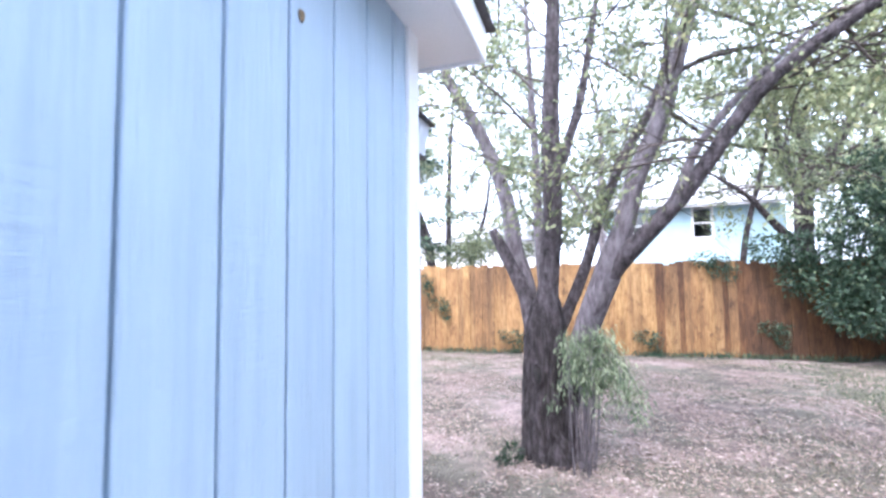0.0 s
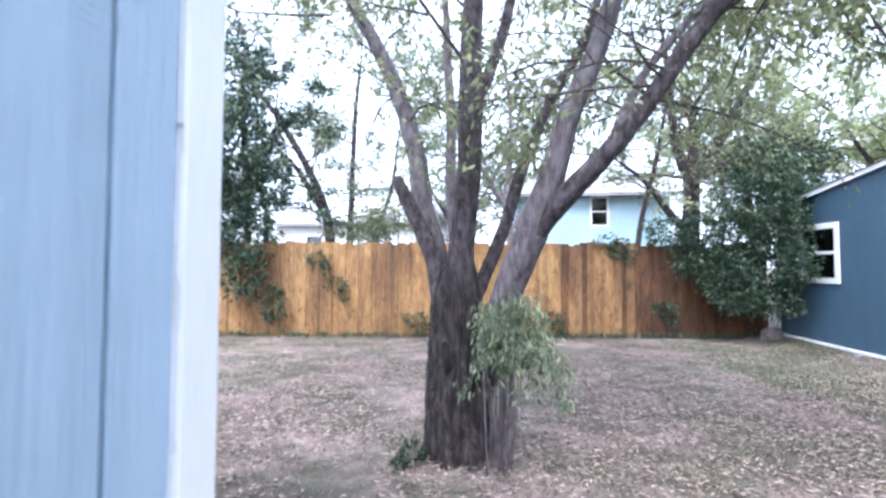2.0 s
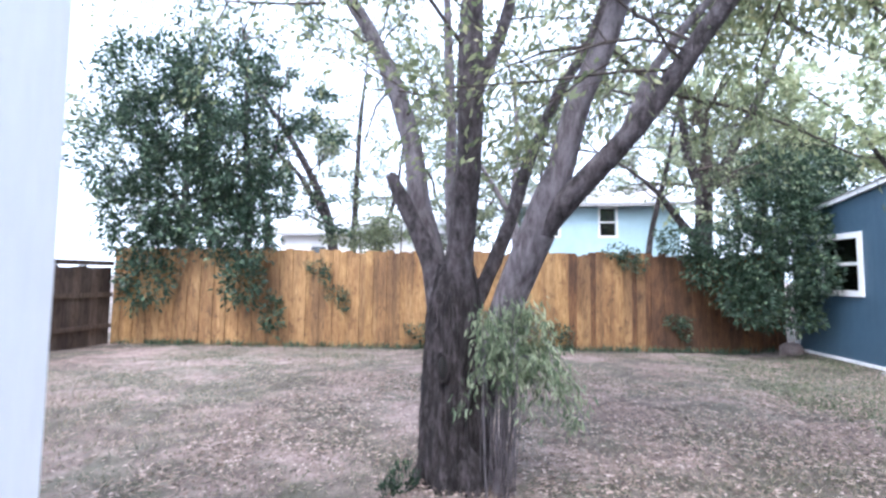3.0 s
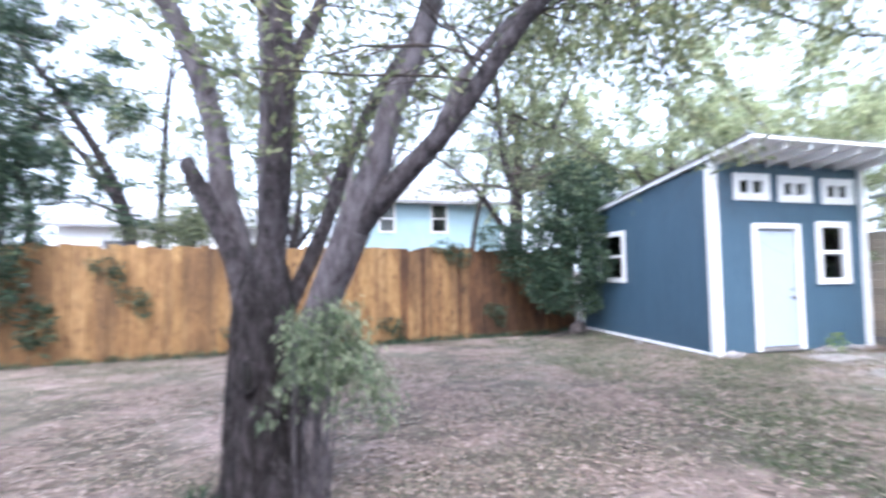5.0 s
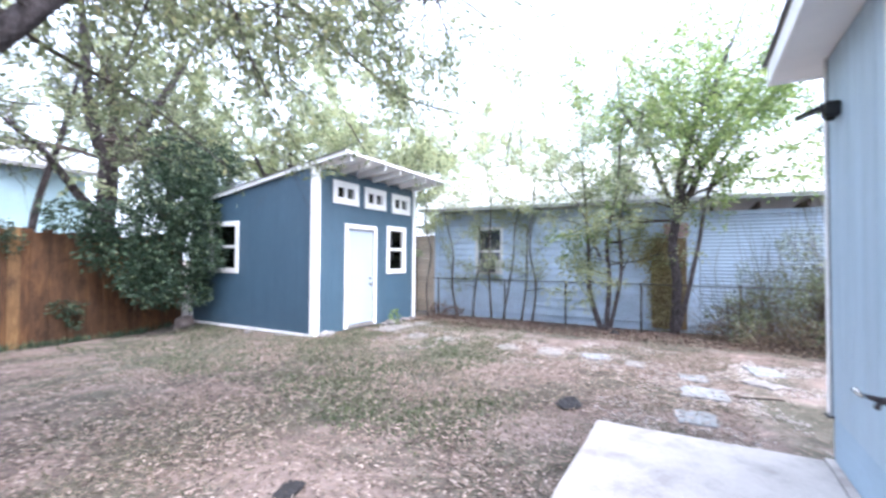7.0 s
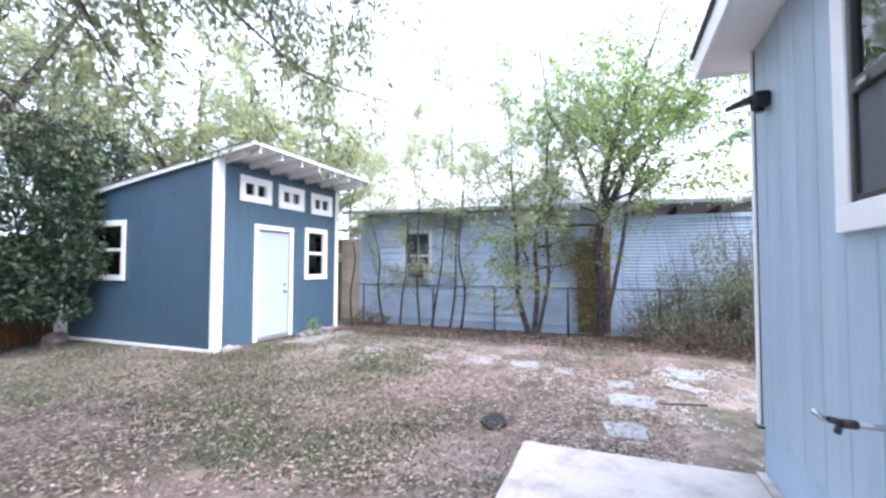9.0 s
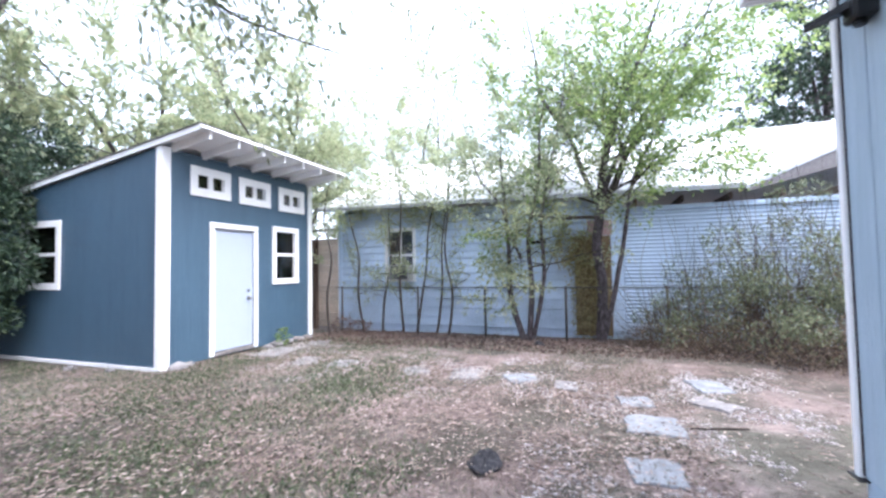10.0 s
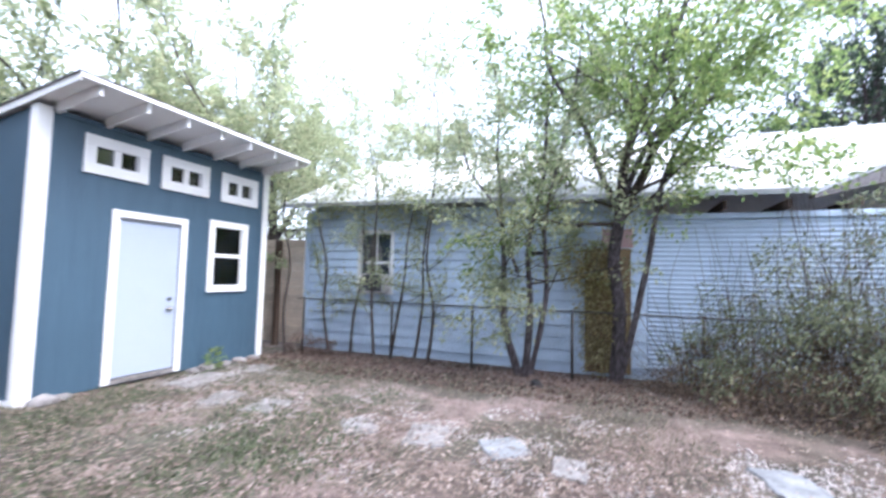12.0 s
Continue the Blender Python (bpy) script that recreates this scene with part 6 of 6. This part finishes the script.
for k, (x, y, sx, sy, a) in enumerate(PAVERS):
    blue = k in (6, 8, 9, 10, 11)
    paver("stepping_stone", x, y, sx, sy, a, BLUESTONE if blue else STONE, "flat pale blue-grey stepping stone" if blue else "irregular pale limestone stepping stone", 200 + k)

for k, (x, y, r) in enumerate(((8.28, 7.48, .10), (8.52, 7.50, .14), (8.82, 7.50, .12), (9.1, 7.5, .13), (9.4, 7.52, .12), (6.56, 7.50, .15), (6.72, 7.52, .1), (6.2, 9.2, .08), (6.25, 8.4, .06))):
    ob = rock_mesh("stone", (x, y, ground_z(x, y) + 0.02), (r, r * 0.8, r * 0.55), STONE, seed=k)
    tagged(ob, "pale rough stone lying along the shed base", "stone", "stones by the shed")
tagged(rock_mesh("boulder", (6.12, 11.2, ground_z(6.1, 11.2) + 0.06), (0.22, 0.16, 0.17), ROCK, seed=20), "rounded brown boulder at the shed rear corner", "boulder")


def rag(x, y, r, seed):
    bm = bmesh.new()
    bmesh.ops.create_grid(bm, x_segments=22, y_segments=14, size=1)
    for v in bm.verts:
        v.co = Vector((v.co.x * math.sqrt(1 - v.co.y ** 2 / 2), v.co.y * math.sqrt(1 - v.co.x ** 2 / 2), 0))
        q = Vector((v.co.x * 2.6, v.co.y * 2.6, seed))
        edge = min(1.0, v.co.length)
        z = max(0.0, (1 - edge)) ** 0.5 * (0.02 + 0.10 * abs(noise.noise(q * 1.5)) * 0.6 + 0.05 * noise.noise(q * 3.5))
        k = 1 + 0.35 * noise.noise(Vector((v.co.x, v.co.y, seed * 2.0)))
        v.co = Vector((x + v.co.x * r * k, y + v.co.y * r * 0.6 * k, ground_z(x, y) + 0.015 + max(z, 0)))
    ob = part("crumpled_rag", bm, CLOTH, None, smooth=True)
    ob.modifiers.new("thick", "SOLIDIFY").thickness = 0.006
    tagged(ob, "crumpled black scrap lying on the dry ground", "scrap")


rag(5.07, 2.72, 0.20, 1)
rag(2.54, 3.78, 0.12, 2)
tagged(rock_mesh("clod", (9.75, 3.0, ground_z(9.75, 3.0) + 0.03), (0.10, 0.08, 0.07), CLOTH, seed=31), "small dark lump lying on the fallen leaves", "clod")
box_stick = rod("fallen_stick", (6.15, 1.29, 0.022), (6.27, 0.86, 0.024), 0.009, TWIG)
tagged(box_stick, "thin fallen stick on the ground", "stick")


# ---------------------------------------------------------------- litter, grass and gravel
def blocked(x, y):
    if SX0 - 0.03 < x < SX1 + 0.03 and SY0 - 0.03 < y < SY1:
        return True
    if 1.45 < x < 4.62 and y < 2.40 or x < -0.08 and y < 2.34 or x < 1.5 and y < 1.27 or x < HX + 0.04 and y < HY + 0.05:
        return True
    return (x - 0.14) ** 2 + (y - 4.95) ** 2 < 0.07


def scatter(rng, n, x0, x1, y0, y1, test=None):
    out = []
    while len(out) < n:
        x, y = rng.uniform(x0, x1), rng.uniform(y0, y1)
        if not blocked(x, y) and (test is None or test(x, y)):
            out.append((x, y, ground_z(x, y)))
    return np.array(out)


def ground_cover():
    rng = np.random.default_rng(300)
    bare = lambda x, y: all(abs(x - q[0]) > q[2] * 0.9 or abs(y - q[1]) > q[3] * 0.9 or rng.random() < 0.42 for q in PAVERS)
    drift = lambda x, y: bare(x, y) and 0.5 * noise.noise(Vector((x * 0.8, y * 0.8, 12))) + 0.5 * noise.noise(Vector((x * 2.6, y * 2.6, 7))) > rng.uniform(-0.55, 0.35)
    near = scatter(rng, 52000, -2.0, 8.0, 1.2, 8.0, drift)
    far = scatter(rng, 34000, -7.6, 11.0, -2.5, 11.4, drift)
    p = np.concatenate((near, far))
    p[:, 2] += rng.uniform(0.006, 0.03, len(p))
    d = rng.normal(0, 1, (len(p), 3)) * np.array((1, 1, 0.12))
    n = len(p)
    d /= np.linalg.norm(d, axis=1)[:, None]
    v, f = leaf_arrays(rng, p, d * 4, 0.053, 0.020, 0.0)
    # keep the leaves lying
    zc = np.repeat(p[:, 2], 4)
    v[:, 2] = zc + (v[:, 2] - zc) * 0.35 + 0.004
    tagged(raw("leaf_litter", v, f, LEAF_DRY), "dry fallen leaves scattered over the yard", "leaf litter", kind="stuff")

    def patchy(x, y):
        return noise.noise(Vector((x * 0.55, y * 0.55, 3))) + 0.5 * noise.noise(Vector((x * 1.9, y * 1.9, 1))) > rng.uniform(-0.35, 0.75)
    g = scatter(rng, 90000, -7.0, 9.8, 1.2, 11.0, patchy)
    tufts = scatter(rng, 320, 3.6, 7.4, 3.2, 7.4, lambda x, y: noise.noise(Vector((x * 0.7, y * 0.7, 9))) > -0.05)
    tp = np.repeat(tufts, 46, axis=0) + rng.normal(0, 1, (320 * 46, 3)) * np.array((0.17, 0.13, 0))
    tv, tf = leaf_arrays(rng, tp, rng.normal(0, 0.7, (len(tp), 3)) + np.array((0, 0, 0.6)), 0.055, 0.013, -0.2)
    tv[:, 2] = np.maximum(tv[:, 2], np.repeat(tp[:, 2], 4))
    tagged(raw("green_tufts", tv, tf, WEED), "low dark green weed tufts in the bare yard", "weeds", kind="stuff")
    # Real weeds, thickened so their dark green stands in for shade by the shed.
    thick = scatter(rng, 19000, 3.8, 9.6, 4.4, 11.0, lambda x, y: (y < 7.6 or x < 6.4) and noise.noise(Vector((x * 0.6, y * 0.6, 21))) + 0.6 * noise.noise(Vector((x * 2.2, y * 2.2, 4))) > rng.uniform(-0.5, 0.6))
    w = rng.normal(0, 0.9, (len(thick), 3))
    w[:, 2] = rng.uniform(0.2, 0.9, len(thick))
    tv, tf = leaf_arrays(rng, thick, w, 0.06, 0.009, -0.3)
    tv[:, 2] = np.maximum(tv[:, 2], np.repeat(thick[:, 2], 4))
    tagged(raw("shade_weeds", tv, tf, WEED), "low dull green weeds that also stand in for shade round the shed", "weeds", kind="stuff")
    d = rng.normal(0, 1.0, (len(g), 3))
    d[:, 2] = rng.uniform(0.15, 1.0, len(g))
    v, f = leaf_arrays(rng, g, d, 0.062, 0.006, -0.3)
    v[:, 2] = np.maximum(v[:, 2], np.repeat(g[:, 2], 4))
    tagged(raw("grass", v, f, GRASS), "thin short dry grass in patches", "grass", kind="stuff")

    def path(x, y):
        u = min(math.hypot(x - a, y - b) for a, b, *_ in PAVERS)
        w = 0.10 + 0.50 * noise.noise(Vector((x * 1.6, y * 1.6, 5))) + 0.30 * noise.noise(Vector((x * 4.5, y * 4.5, 2)))
        return u < 1.3 and w * rng.uniform(0.0, 1.8) > u * 0.40 - 0.03
    q = scatter(rng, 7000, 4.6, 9.8, 0.0, 7.5, path)
    vs, fs = [], []
    base = np.array([(1, 0, 0), (0, 1, 0), (-1, 0, 0), (0, -1, 0), (0, 0, 1), (0, 0, -1)], float)
    tri = np.array([(0, 1, 4), (1, 2, 4), (2, 3, 4), (3, 0, 4), (1, 0, 5), (2, 1, 5), (3, 2, 5), (0, 3, 5)])
    for k, c in enumerate(q):
        r = rng.uniform(0.006, 0.026) * np.array((1, rng.uniform(0.6, 1.0), 0.5))
        a = rng.uniform(0, 6.28)
        m = np.array(((math.cos(a), -math.sin(a), 0), (math.sin(a), math.cos(a), 0), (0, 0, 1)))
        vs.append((base * r * rng.uniform(0.7, 1.2, (6, 1))) @ m.T + c + np.array((0, 0, 0.004)))
        fs.append(tri + 6 * k)
    tagged(raw("gravel", np.concatenate(vs), np.concatenate(fs), GRAVEL), "pale crushed stone scattered round the stepping stones", "gravel", kind="stuff")
    bed = scatter(rng, 14000, 9.0, 10.9, -2.0, 7.6)
    bed[:, 2] += rng.uniform(0.004, 0.05, len(bed))
    v, f = leaf_arrays(rng, bed, rng.normal(0, 1, (len(bed), 3)) * np.array((1, 1, 0.3)) * 3, 0.05, 0.024, 0.0)
    tagged(raw("leaf_bed", v, f, LEAF_BED), "brown fallen leaves banked under the saplings", "leaf litter", kind="stuff")
    # weeds along fence and shed
    pos, way = [], []
    for k in range(150):
        x = rng.uniform(-7.4, 6.0)
        y = fence_y(x) - rng.uniform(0.05, 0.3)
        for _ in range(14):
            pos.append((x + rng.normal(0, .07), y + rng.normal(0, .05), ground_z(x, y)))
            way.append((rng.normal(0, .3), rng.normal(0, .3), 1))
    v, f = leaf_arrays(rng, np.array(pos), np.array(way), 0.15, 0.018, -0.4)
    tagged(raw("weeds", v, f, LEAF_DARK), "green weeds along the foot of the plank fence", "weeds", kind="stuff")


ground_cover()
